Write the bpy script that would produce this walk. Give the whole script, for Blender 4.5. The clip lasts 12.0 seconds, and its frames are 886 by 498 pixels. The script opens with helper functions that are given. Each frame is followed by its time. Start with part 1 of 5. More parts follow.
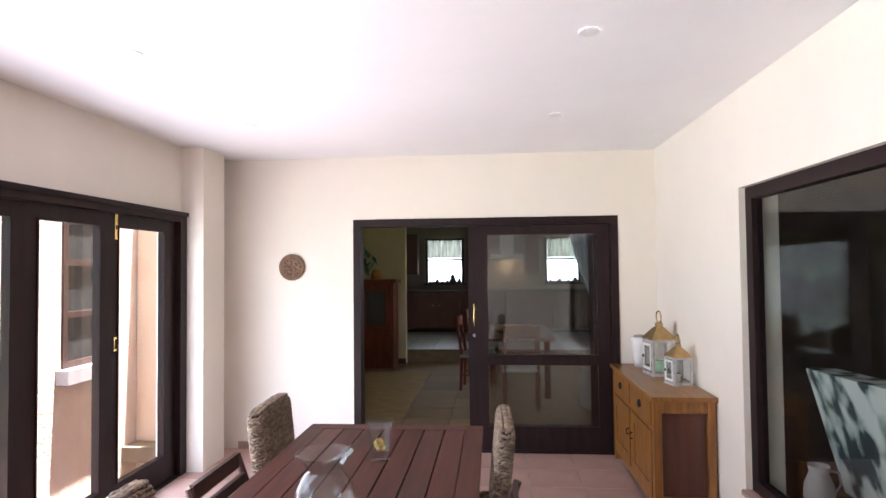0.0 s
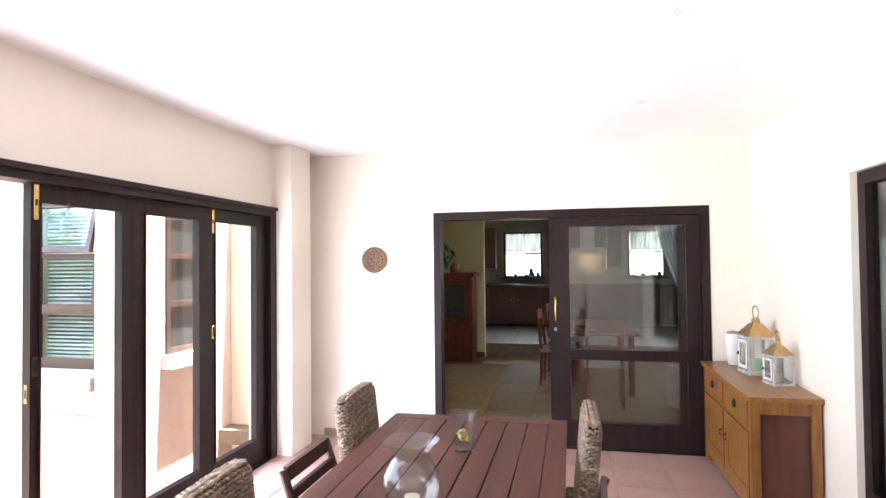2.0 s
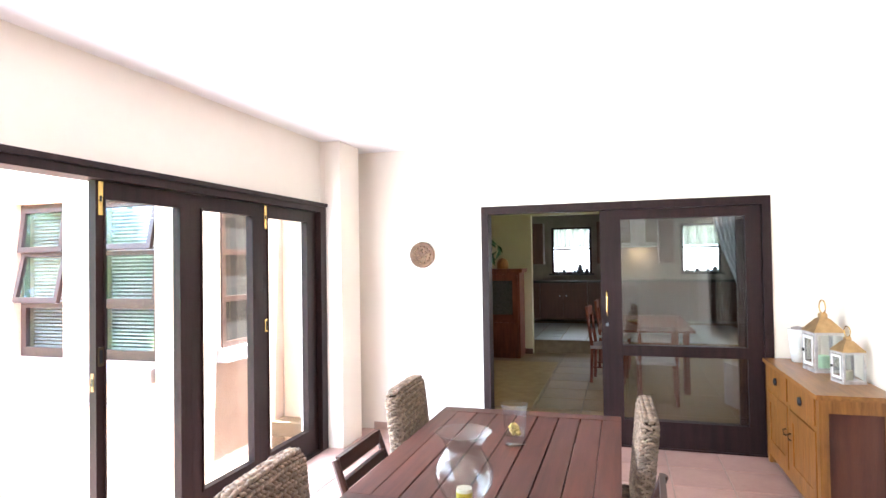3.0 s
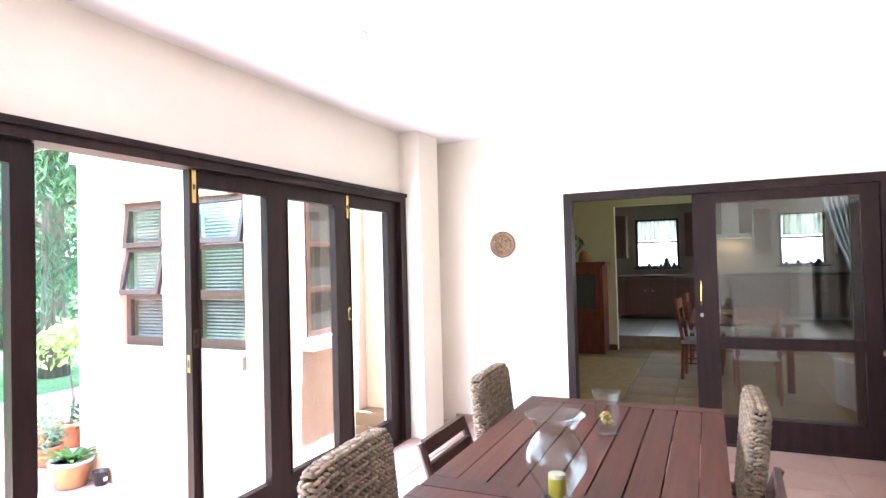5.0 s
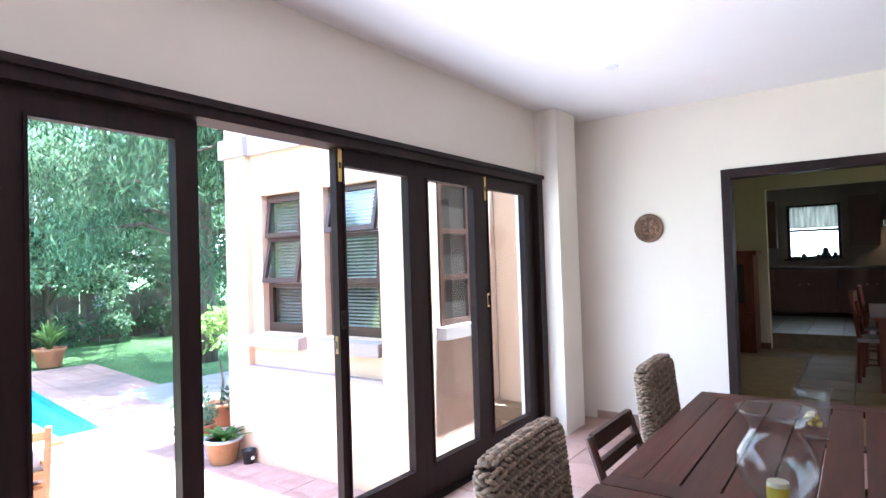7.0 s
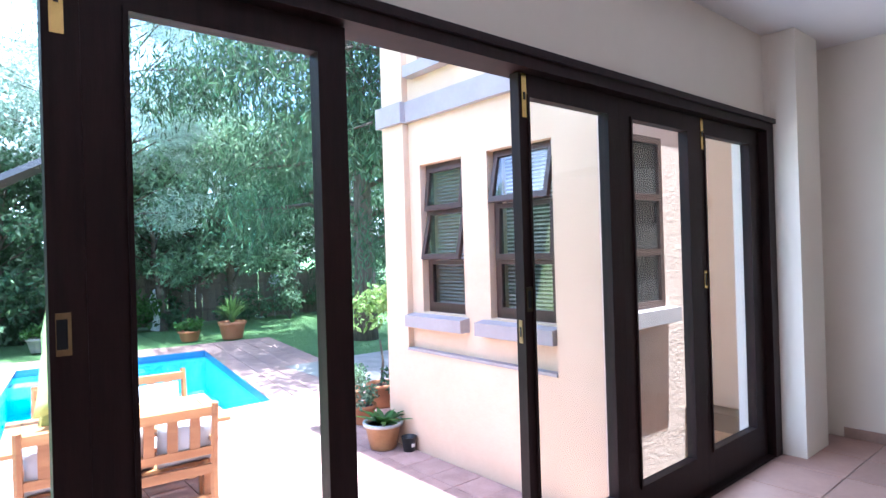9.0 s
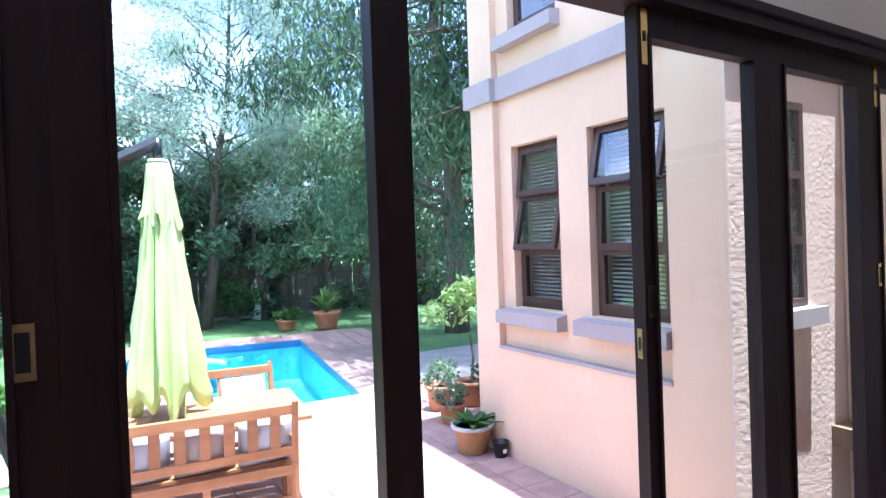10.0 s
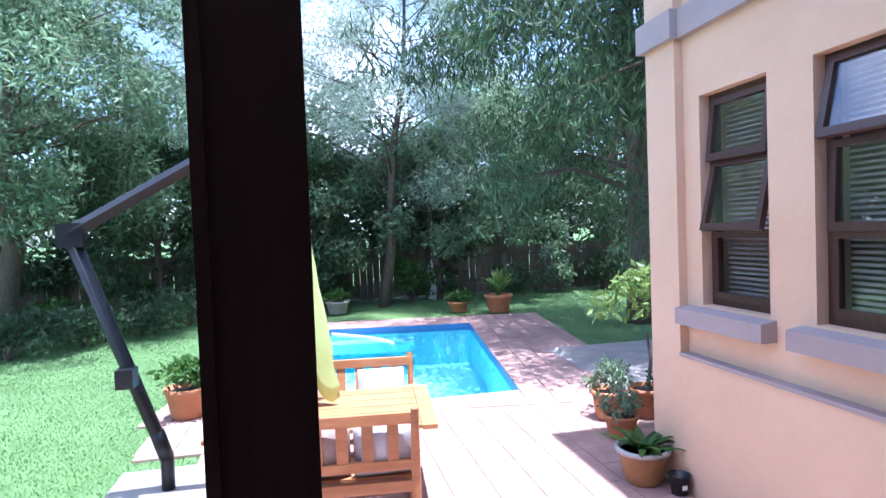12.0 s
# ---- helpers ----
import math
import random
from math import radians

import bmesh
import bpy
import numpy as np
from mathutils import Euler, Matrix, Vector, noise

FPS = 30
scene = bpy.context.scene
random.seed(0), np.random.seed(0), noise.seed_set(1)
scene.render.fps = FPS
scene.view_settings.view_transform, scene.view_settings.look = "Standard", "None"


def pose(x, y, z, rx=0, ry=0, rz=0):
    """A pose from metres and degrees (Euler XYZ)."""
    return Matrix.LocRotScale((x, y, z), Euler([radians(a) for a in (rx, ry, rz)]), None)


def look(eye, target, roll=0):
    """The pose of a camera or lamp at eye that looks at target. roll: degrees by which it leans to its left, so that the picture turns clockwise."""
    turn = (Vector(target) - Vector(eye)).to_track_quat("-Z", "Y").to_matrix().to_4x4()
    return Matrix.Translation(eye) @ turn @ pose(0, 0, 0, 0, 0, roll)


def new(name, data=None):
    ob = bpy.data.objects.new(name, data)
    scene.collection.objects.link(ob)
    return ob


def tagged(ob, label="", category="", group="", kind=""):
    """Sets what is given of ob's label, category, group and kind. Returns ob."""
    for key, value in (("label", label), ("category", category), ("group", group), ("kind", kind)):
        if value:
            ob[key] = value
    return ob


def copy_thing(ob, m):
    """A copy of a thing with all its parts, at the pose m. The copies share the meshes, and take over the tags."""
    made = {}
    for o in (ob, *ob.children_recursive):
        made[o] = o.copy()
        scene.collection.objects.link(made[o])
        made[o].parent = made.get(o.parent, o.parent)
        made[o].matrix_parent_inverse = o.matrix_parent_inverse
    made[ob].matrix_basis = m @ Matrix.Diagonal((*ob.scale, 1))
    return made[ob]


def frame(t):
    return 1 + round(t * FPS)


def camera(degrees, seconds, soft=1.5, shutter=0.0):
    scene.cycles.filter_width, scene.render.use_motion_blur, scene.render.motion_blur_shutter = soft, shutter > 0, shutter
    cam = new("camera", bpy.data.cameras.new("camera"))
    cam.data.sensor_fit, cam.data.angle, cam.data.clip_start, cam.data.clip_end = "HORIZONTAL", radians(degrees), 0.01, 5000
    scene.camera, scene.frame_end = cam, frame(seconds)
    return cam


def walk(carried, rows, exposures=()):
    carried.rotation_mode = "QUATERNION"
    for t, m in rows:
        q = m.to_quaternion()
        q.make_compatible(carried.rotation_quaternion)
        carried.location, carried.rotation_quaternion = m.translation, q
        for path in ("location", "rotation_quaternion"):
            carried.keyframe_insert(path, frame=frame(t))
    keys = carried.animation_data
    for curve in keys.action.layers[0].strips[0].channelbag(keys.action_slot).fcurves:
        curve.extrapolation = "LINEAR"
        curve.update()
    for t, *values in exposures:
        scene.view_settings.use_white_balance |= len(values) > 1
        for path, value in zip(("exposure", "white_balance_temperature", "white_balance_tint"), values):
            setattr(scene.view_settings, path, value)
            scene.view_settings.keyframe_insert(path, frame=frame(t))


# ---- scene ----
cam = camera(74.2, 12.0)
PATH = [
    (0, (-1.465, 0.108, 1.657), (-1.634, 2.1, 1.719), -0.6),
    (0.5, (-1.476, 0.065, 1.686), (-1.709, 2.051, 1.732), -0.4),
    (1, (-1.485, 0.065, 1.68), (-1.784, 2.042, 1.725), -0.5),
    (1.5, (-1.489, 0.092, 1.656), (-1.853, 2.058, 1.705), -0.6),
    (2, (-1.498, 0.118, 1.641), (-1.925, 2.072, 1.687), -0.6),
    (2.5, (-1.516, 0.141, 1.621), (-2.011, 2.078, 1.669), -0.9),
    (3, (-1.521, 0.14, 1.613), (-2.1, 2.054, 1.653), -0.9),
    (5, (-1.582, 0.207, 1.527), (-2.405, 2.029, 1.57), -1.5),
    (5.5, (-1.628, 0.195, 1.507), (-2.498, 1.996, 1.552), -1.5),
    (6, (-1.69, 0.201, 1.485), (-2.638, 1.961, 1.531), -1.6),
    (6.5, (-1.757, 0.243, 1.461), (-2.796, 1.951, 1.506), -1.8),
    (7, (-1.861, 0.313, 1.439), (-3.019, 1.942, 1.483), -1.8),
    (7.2, (-1.896, 0.366, 1.435), (-3.118, 1.948, 1.485), -2.6),
    (9, (-2.486, 0.744, 1.359), (-4.022, 2.026, 1.363), -1.7),
    (9.5, (-2.657, 0.878, 1.361), (-4.293, 2.029, 1.349), -2.0),
    (10, (-2.838, 1.034, 1.354), (-4.557, 2.056, 1.335), -2.0),
    (10.5, (-3.027, 1.202, 1.357), (-4.816, 2.095, 1.324), -2.1),
    (11, (-3.148, 1.376, 1.324), (-5.018, 2.082, 1.286), -2.0),
    (11.5, (-3.315, 1.532, 1.339), (-5.24, 2.074, 1.286), -2.1),
    (12, (-3.495, 1.676, 1.343), (-5.448, 2.107, 1.279), -2.1),
]
EXPO = [(0.0, 4.02, 5850, 18), (2.0, 4.74, 5800, 14), (3.0, 5.12, 5680, 12), (5.0, 5.02, 5580, 12), (6.0, 4.55, 5480, 12), (7.0, 3.85, 5270, 12), (9.0, 3.12, 5100, 13), (10.5, 2.45, 5110, 18), (12.0, 2.05, 5230, 22)]
walk(cam, [(t, look(eye, target, roll)) for t, eye, target, roll in PATH], EXPO)

# ---- daylight ----
SUN = Vector((0.13, 0.055, 1.0)).normalized()
world = bpy.data.worlds.new("world")
scene.world = world
world.use_nodes = True
wn, wl = world.node_tree.nodes, world.node_tree.links
sky = wn.new("ShaderNodeTexSky")
sky.sky_type, sky.sun_disc = "NISHITA", False
sky.sun_elevation, sky.sun_rotation = math.asin(SUN.z), math.atan2(SUN.x, SUN.y)
sky.air_density, sky.dust_density, sky.ozone_density = 1.0, 1.6, 1.0
wn["Background"].inputs["Strength"].default_value = 0.12
# drifting cloud: mixes white into the sky by the direction looked in
wtc, wno, wra, wmx = wn.new("ShaderNodeTexCoord"), wn.new("ShaderNodeTexNoise"), wn.new("ShaderNodeValToRGB"), wn.new("ShaderNodeMix")
wno.inputs["Scale"].default_value, wno.inputs["Detail"].default_value = 2.6, 6
wra.color_ramp.elements[0].position, wra.color_ramp.elements[1].position = 0.54, 0.70
wmx.data_type = "RGBA"
wmx.inputs["B"].default_value = (8, 8.2, 8.5, 1)
wl.new(wtc.outputs["Generated"], wno.inputs["Vector"])
wl.new(wno.outputs["Fac"], wra.inputs["Fac"])
wl.new(wra.outputs["Color"], wmx.inputs["Factor"])
wl.new(sky.outputs["Color"], wmx.inputs["A"])
wl.new(wmx.outputs["Result"], wn["Background"].inputs["Color"])
sun = new("sun", bpy.data.lights.new("sun", "SUN"))
sun.data.energy, sun.data.angle, sun.data.color = 4.2, radians(0.55), (1.0, 0.95, 0.87)
sun.matrix_world = look(SUN * 30, (0, 0, 0))
# sky light entering through the folding-door opening and the kitchen windows
def panel_lamp(name, eye, target, w, h, watts, color=(0.93, 0.97, 1.0)):
    ob = new(name, bpy.data.lights.new(name, "AREA"))
    ob.data.shape, ob.data.size, ob.data.size_y, ob.data.energy, ob.data.color = "RECTANGLE", w, h, watts, color
    ob.matrix_world = look(eye, target)
    return ob
panel_lamp("sky_light_folding_doors", (-3.99, 1.3, 1.05), (0, 1.3, 1.05), 6.6, 1.9, 11.5)
panel_lamp("sky_light_kitchen", (-1.6, 13.35, 1.8), (-1.6, 9, 1.0), 2.6, 0.9, 0.32, (1.0, 0.90, 0.76))

# warm fill lamp added to brighten the dining room from an unseen east opening
panel_lamp("sky_light_dining", (2.98, 8.2, 1.5), (0, 8.2, 0.6), 1.8, 1.4, 1.25, (1.0, 0.82, 0.58))

# warm light under the cooker hood
hood = new("hood_lamp", bpy.data.lights.new("hood_lamp", "AREA"))
hood.data.size, hood.data.energy, hood.data.color = 0.25, 0.3, (1.0, 0.72, 0.40)
hood.matrix_world = look((-1.15, 13.25, 1.83), (-1.15, 13.32, 0.9))

# ---- materials ----
def mat(name, color, rough=0.6, dark=None, scale=6.0, detail=4.0, bump=0.0, bscale=60.0, metal=0.0, stretch=(1, 1, 1), rand=0.0, island=False, spec=0.5, coat=0.0, fine=0.25):
    """Principled material with two scales of colour variation, optional relief and variation piece by piece."""
    m = bpy.data.materials.new(name)
    m.use_nodes = True
    n, l = m.node_tree.nodes, m.node_tree.links
    p = n["Principled BSDF"]
    p.inputs["Roughness"].default_value, p.inputs["Metallic"].default_value = rough, metal
    p.inputs["Specular IOR Level"].default_value, p.inputs["Coat Weight"].default_value = spec, coat
    dark = dark or tuple(c * 0.72 for c in color)
    tc, mp = n.new("ShaderNodeTexCoord"), n.new("ShaderNodeMapping")
    mp.inputs["Scale"].default_value = stretch
    l.new(tc.outputs["Object"], mp.inputs["Vector"])
    a, b, mix, ramp = n.new("ShaderNodeTexNoise"), n.new("ShaderNodeTexNoise"), n.new("ShaderNodeMix"), n.new("ShaderNodeValToRGB")
    a.inputs["Scale"].default_value, a.inputs["Detail"].default_value = scale, detail
    b.inputs["Scale"].default_value, b.inputs["Detail"].default_value = scale * 9, 3
    l.new(mp.outputs["Vector"], a.inputs["Vector"])
    l.new(mp.outputs["Vector"], b.inputs["Vector"])
    mix.inputs["Factor"].default_value = fine
    l.new(a.outputs["Fac"], mix.inputs["A"])
    l.new(b.outputs["Fac"], mix.inputs["B"])
    ramp.color_ramp.elements[0].position, ramp.color_ramp.elements[1].position = 0.35, 0.65
    ramp.color_ramp.elements[0].color, ramp.color_ramp.elements[1].color = (*dark, 1), (*color, 1)
    l.new(mix.outputs["Result"], ramp.inputs["Fac"])
    out = ramp.outputs["Color"]
    if rand:
        hsv, mr = n.new("ShaderNodeHueSaturation"), n.new("ShaderNodeMapRange")
        if island:
            geo = n.new("ShaderNodeNewGeometry")
            l.new(geo.outputs["Random Per Island"], mr.inputs["Value"])
        else:
            oi = n.new("ShaderNodeObjectInfo")
            l.new(oi.outputs["Random"], mr.inputs["Value"])
        mr.inputs["To Min"].default_value, mr.inputs["To Max"].default_value = 1 - rand, 1 + rand
        l.new(mr.outputs["Result"], hsv.inputs["Value"])
        l.new(out, hsv.inputs["Color"])
        out = hsv.outputs["Color"]
    l.new(out, p.inputs["Base Color"])
    if bump:
        c, bp = n.new("ShaderNodeTexNoise"), n.new("ShaderNodeBump")
        c.inputs["Scale"].default_value, c.inputs["Detail"].default_value = bscale, 5
        l.new(mp.outputs["Vector"], c.inputs["Vector"])
        bp.inputs["Strength"].default_value, bp.inputs["Distance"].default_value = bump, 0.01
        l.new(c.outputs["Fac"], bp.inputs["Height"])
        l.new(bp.outputs["Normal"], p.inputs["Normal"])
    return m

def glass_mat(name, tint=(0.93, 0.96, 0.95), base=0.022, edge=0.5):
    """Clear pane: see-through with a gloss that rises at grazing angles."""
    m = bpy.data.materials.new(name)
    m.use_nodes = True
    n, l = m.node_tree.nodes, m.node_tree.links
    n.remove(n["Principled BSDF"])
    tr, gl, mx, lw, pw, ma = (n.new("ShaderNode" + k) for k in ("BsdfTransparent", "BsdfGlossy", "MixShader", "LayerWeight", "Math", "Math"))
    tr.inputs["Color"].default_value, gl.inputs["Roughness"].default_value = (*tint, 1), 0.0
    pw.operation, pw.inputs[1].default_value = "POWER", 4
    ma.operation, ma.inputs[1].default_value, ma.inputs[2].default_value = "MULTIPLY_ADD", edge, base
    lw.inputs["Blend"].default_value = 0.5
    l.new(lw.outputs["Facing"], pw.inputs[0])
    l.new(pw.outputs[0], ma.inputs[0])
    l.new(ma.outputs[0], mx.inputs[0])
    l.new(tr.outputs[0], mx.inputs[1])
    l.new(gl.outputs[0], mx.inputs[2])
    l.new(mx.outputs[0], n["Material Output"].inputs["Surface"])
    return m

def glow(name, color, strength):
    m = mat(name, color, 0.5)
    p = m.node_tree.nodes["Principled BSDF"]
    p.inputs["Emission Color"].default_value, p.inputs["Emission Strength"].default_value = (*color, 1), strength
    return m

M_CREAM = mat("cream_wall_paint", (0.80, 0.735, 0.64), 0.75, (0.77, 0.70, 0.605), 1.3, 3, 0.05, 240)
M_CEIL = mat("white_ceiling_paint", (0.85, 0.83, 0.82), 0.8, (0.82, 0.80, 0.79), 1.1, 3, 0.03, 200)
M_FRAME = mat("dark_stained_hardwood", (0.025, 0.0115, 0.0105), 0.5, (0.013, 0.0062, 0.006), 3, 5, 0.06, 40, stretch=(7, 7, 0.6), spec=0.2)
M_TILE = mat("terracotta_floor_tile", (0.42, 0.27, 0.225), 0.45, (0.34, 0.21, 0.175), 3.5, 5, 0.05, 30, rand=0.13)
M_GROUT = mat("pale_grout", (0.44, 0.36, 0.31), 0.9, None, 9)
M_SKIRT = mat("terracotta_skirting", (0.40, 0.27, 0.22), 0.5)
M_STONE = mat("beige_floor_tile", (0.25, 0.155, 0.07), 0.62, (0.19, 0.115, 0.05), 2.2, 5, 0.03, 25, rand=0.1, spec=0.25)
M_GLASS = glass_mat("window_glass")
M_GLASS2 = glass_mat("sky_reflecting_glass", (0.93, 0.94, 0.94), 0.11, 0.6)
M_GLASSD = glass_mat("old_door_glass", (0.90, 0.92, 0.91), 0.05, 0.6)
# darker, yellower copy of the wall cream: the dining room's dim light as colour
M_CREAMDIM = mat("cream_paint_toned_for_dim_light", (0.50, 0.41, 0.26), 0.8, (0.46, 0.375, 0.235), 1.4, 3, 0.04, 200)
M_KTILE = mat("pale_kitchen_tile", (0.23, 0.22, 0.215), 0.45, (0.17, 0.165, 0.16), 2.5, 5, 0.03, 25, rand=0.08)
M_GROUT2 = mat("brown_grout", (0.20, 0.14, 0.08), 0.9, None, 9)
# cream taken down: the shade of the backlit kitchen wall is in the colour
M_KSHADE = mat("backlit_shade_kitchen_paint", (0.22, 0.185, 0.155), 0.8, None, 1.4, 3, 0.04, 200)
M_CLEAR = glass_mat("clear_blown_glass", (0.965, 0.98, 0.975), 0.028, 0.65)
M_BRASS = mat("polished_brass", (0.78, 0.55, 0.20), 0.22, (0.62, 0.42, 0.14), 14, metal=1.0)
M_ROOF = mat("brushed_copper_gold", (0.55, 0.37, 0.17), 0.42, (0.40, 0.26, 0.12), 20, metal=0.85)
M_LANTERN = mat("whitewashed_lantern_wood", (0.56, 0.54, 0.52), 0.6, (0.36, 0.33, 0.31), 26)
M_DULL = mat("worn_dull_brass", (0.36, 0.24, 0.11), 0.5, (0.24, 0.15, 0.07), 30, metal=0.7)
M_BRONZE = mat("aged_bronze", (0.10, 0.075, 0.045), 0.4, (0.06, 0.045, 0.03), 20, metal=0.8)
M_STEEL = mat("brushed_steel", (0.55, 0.55, 0.55), 0.3, metal=1.0)
M_BLACK = mat("black_metal", (0.02, 0.022, 0.026), 0.4, metal=0.4)
M_PINE = mat("honey_pine", (0.31, 0.13, 0.025), 0.42, (0.16, 0.06, 0.011), 4, 6, 0.05, 40, stretch=(9, 9, 0.8), coat=0.1)
M_PINEH = mat("honey_pine_top", (0.32, 0.14, 0.03), 0.36, (0.18, 0.07, 0.014), 4, 6, 0.05, 40, stretch=(9, 0.8, 9), coat=0.15)
M_PANEL = mat("reddish_side_panel", (0.10, 0.028, 0.013), 0.4, (0.06, 0.016, 0.009), 3, 5, stretch=(6, 6, 0.7), coat=0.2)
M_TEAK = mat("oiled_reddish_teak", (0.088, 0.027, 0.017), 0.5, (0.05, 0.0155, 0.0105), 4, 6, 0.05, 60, stretch=(10, 0.7, 10), rand=0.18, spec=0.22)
M_TEAKD = mat("dark_teak_chair", (0.062, 0.022, 0.014), 0.4, (0.035, 0.013, 0.009), 4, 5, 0.05, 50, stretch=(3, 3, 3))
M_ROPE = mat("woven_water_hyacinth", (0.31, 0.225, 0.155), 0.75, (0.14, 0.09, 0.06), 40, 4, 0.25, 160, rand=0.3, island=True, fine=0.4)
M_CORE = mat("dark_woven_core", (0.05, 0.03, 0.018), 0.9)
M_ORANGEWOOD = mat("varnished_garden_wood", (0.42, 0.20, 0.085), 0.5, (0.30, 0.13, 0.052), 4, 6, 0.06, 50, stretch=(6, 0.9, 6), rand=0.12)
M_CUSHION = mat("pale_grey_cushion", (0.48, 0.49, 0.53), 0.9, (0.40, 0.41, 0.45), 8, 4, 0.2, 200)
M_CUSHION2 = mat("taupe_cushion", (0.38, 0.31, 0.28), 0.9, None, 8, 4, 0.2, 200)
M_LIME = mat("lime_green_canvas", (0.50, 0.64, 0.27), 0.9, (0.43, 0.56, 0.21), 5, 5, 0.12, 150)
M_PEACH = mat("peach_plaster", (0.66, 0.475, 0.325), 0.85, (0.60, 0.42, 0.28), 1.4, 5, 0.22, 42)
M_ROUGH = mat("rough_cast_plaster", (0.68, 0.52, 0.42), 0.9, (0.60, 0.45, 0.36), 8, 5, 0.6, 30)
M_GREYTRIM = mat("grey_painted_trim", (0.36, 0.31, 0.30), 0.8, (0.31, 0.265, 0.255), 3, 5, 0.1, 60)
M_WINWOOD = mat("brown_window_wood", (0.062, 0.03, 0.022), 0.4, (0.04, 0.019, 0.014), 5, 4, 0.05, 40, stretch=(6, 6, 0.8))
M_BLIND = mat("pale_blind_slat", (0.55, 0.48, 0.42), 0.5, None, 6, rand=0.05)
# stands for unlit rooms: their shade is put into the paint colour
M_ROOMSHADE = mat("room_shade_paint", (0.20, 0.165, 0.13), 0.9)
M_PAVER = mat("brown_paver", (0.38, 0.245, 0.21), 0.8, (0.28, 0.172, 0.148), 5, 5, 0.25, 50, rand=0.12, island=True)
M_JOINT = mat("sandy_joint", (0.40, 0.285, 0.245), 0.95, None, 12)
M_CONC = mat("grey_concrete_path", (0.34, 0.31, 0.28), 0.9, None, 3, 5, 0.2, 40)
M_GRASS = mat("lawn_soil_and_grass", (0.115, 0.21, 0.07), 0.95, (0.075, 0.15, 0.042), 1.2, 6, 0.4, 60)
M_BLADE = mat("grass_blade", (0.135, 0.24, 0.088), 0.6, (0.10, 0.19, 0.064), 0.6, 4, rand=0.13, island=True)
M_POOL = mat("pool_marbelite", (0.32, 0.76, 0.83), 0.6, (0.26, 0.69, 0.78), 0.8, 4)
M_COPING = mat("blue_mosaic_coping", (0.05, 0.15, 0.31), 0.3, (0.03, 0.09, 0.22), 60, 2)
M_POT = mat("terracotta_pot", (0.46, 0.19, 0.085), 0.75, (0.36, 0.14, 0.06), 7, 5, 0.15, 60)
M_POTG = mat("glazed_ochre_pot", (0.34, 0.19, 0.085), 0.35, (0.24, 0.125, 0.055), 6, 5)
M_POTRIM = mat("grey_glaze_rim", (0.42, 0.45, 0.45), 0.35, None, 7)
M_PLASTIC = mat("black_plastic_pot", (0.02, 0.02, 0.022), 0.45)
M_SOIL = mat("potting_soil", (0.045, 0.028, 0.018), 0.95, None, 30, 4, 0.6, 60)
M_BARK = mat("grey_brown_bark", (0.16, 0.125, 0.09), 0.9, (0.075, 0.055, 0.04), 4, 6, 0.7, 25, stretch=(6, 6, 1))
M_FENCE = mat("weathered_timber_fence", (0.20, 0.155, 0.115), 0.9, (0.13, 0.10, 0.075), 3, 5, 0.2, 30, stretch=(5, 5, 0.7), rand=0.22)
M_WHITE = mat("white_paint", (0.80, 0.80, 0.78), 0.55, (0.70, 0.69, 0.66), 9)
M_WAX = mat("pale_candle_wax", (0.55, 0.50, 0.38), 0.5)
M_GREENWAX = mat("pale_green_candle", (0.50, 0.75, 0.52), 0.5)
M_YELLOW = mat("yellow_label", (0.42, 0.31, 0.02), 0.5)
M_PEBBLE = mat("tan_pot_pourri", (0.55, 0.40, 0.13), 0.7, None, 30, rand=0.3, island=True)
M_HUTCH = mat("red_mahogany", (0.17, 0.045, 0.02), 0.6, (0.10, 0.026, 0.013), 4, 5, stretch=(6, 6, 0.7), spec=0.25)
M_KITCH = mat("dark_kitchen_wood", (0.085, 0.035, 0.022), 0.4, None, 4, stretch=(6, 6, 0.7))
M_GRANITE = mat("dark_granite", (0.05, 0.048, 0.046), 0.2, (0.025, 0.024, 0.023), 60)
M_LITFLOOR = mat("ochre_lit_floor_patch", (0.36, 0.235, 0.10), 0.95, (0.28, 0.175, 0.07), 7, 5, 0.3, 150)
M_CURTAIN = mat("striped_pale_curtain", (0.62, 0.62, 0.60), 0.9, (0.34, 0.36, 0.37), 3, 1, stretch=(26, 0.4, 0.4))
M_NET = mat("thin_kitchen_curtain", (0.36, 0.35, 0.29), 0.9, (0.13, 0.135, 0.11), 3, 2, stretch=(4, 1, 0.4))
M_SOFA = mat("leaf_print_fabric", (0.50, 0.51, 0.48), 0.9, (0.03, 0.04, 0.045), 5, 1.2, 0.1, 200, stretch=(2.2, 1.6, 0.9), fine=0.12)
_sr = [q for q in M_SOFA.node_tree.nodes if q.type == "VALTORGB"][0].color_ramp
_sr.elements[0].position, _sr.elements[1].position = 0.41, 0.56
_sm = _sr.elements.new(0.45)
_sm.color = (0.20, 0.25, 0.21, 1)
_sm = _sr.elements.new(0.50)
_sm.color = (0.36, 0.39, 0.36, 1)
M_PLATE = mat("carved_brown_plate", (0.20, 0.105, 0.052), 0.6, (0.10, 0.05, 0.026), 26, 4, 0.6, 50)
M_PLATE2 = mat("carved_tan_relief", (0.31, 0.19, 0.10), 0.6, (0.16, 0.085, 0.045), 40, 3, 0.6, 60)
M_LAMP = glow("lit_downlight", (1.0, 0.97, 0.92), 14)
M_DAY = glow("bright_daylight_beyond_window", (0.95, 0.98, 1.0), 0.5)
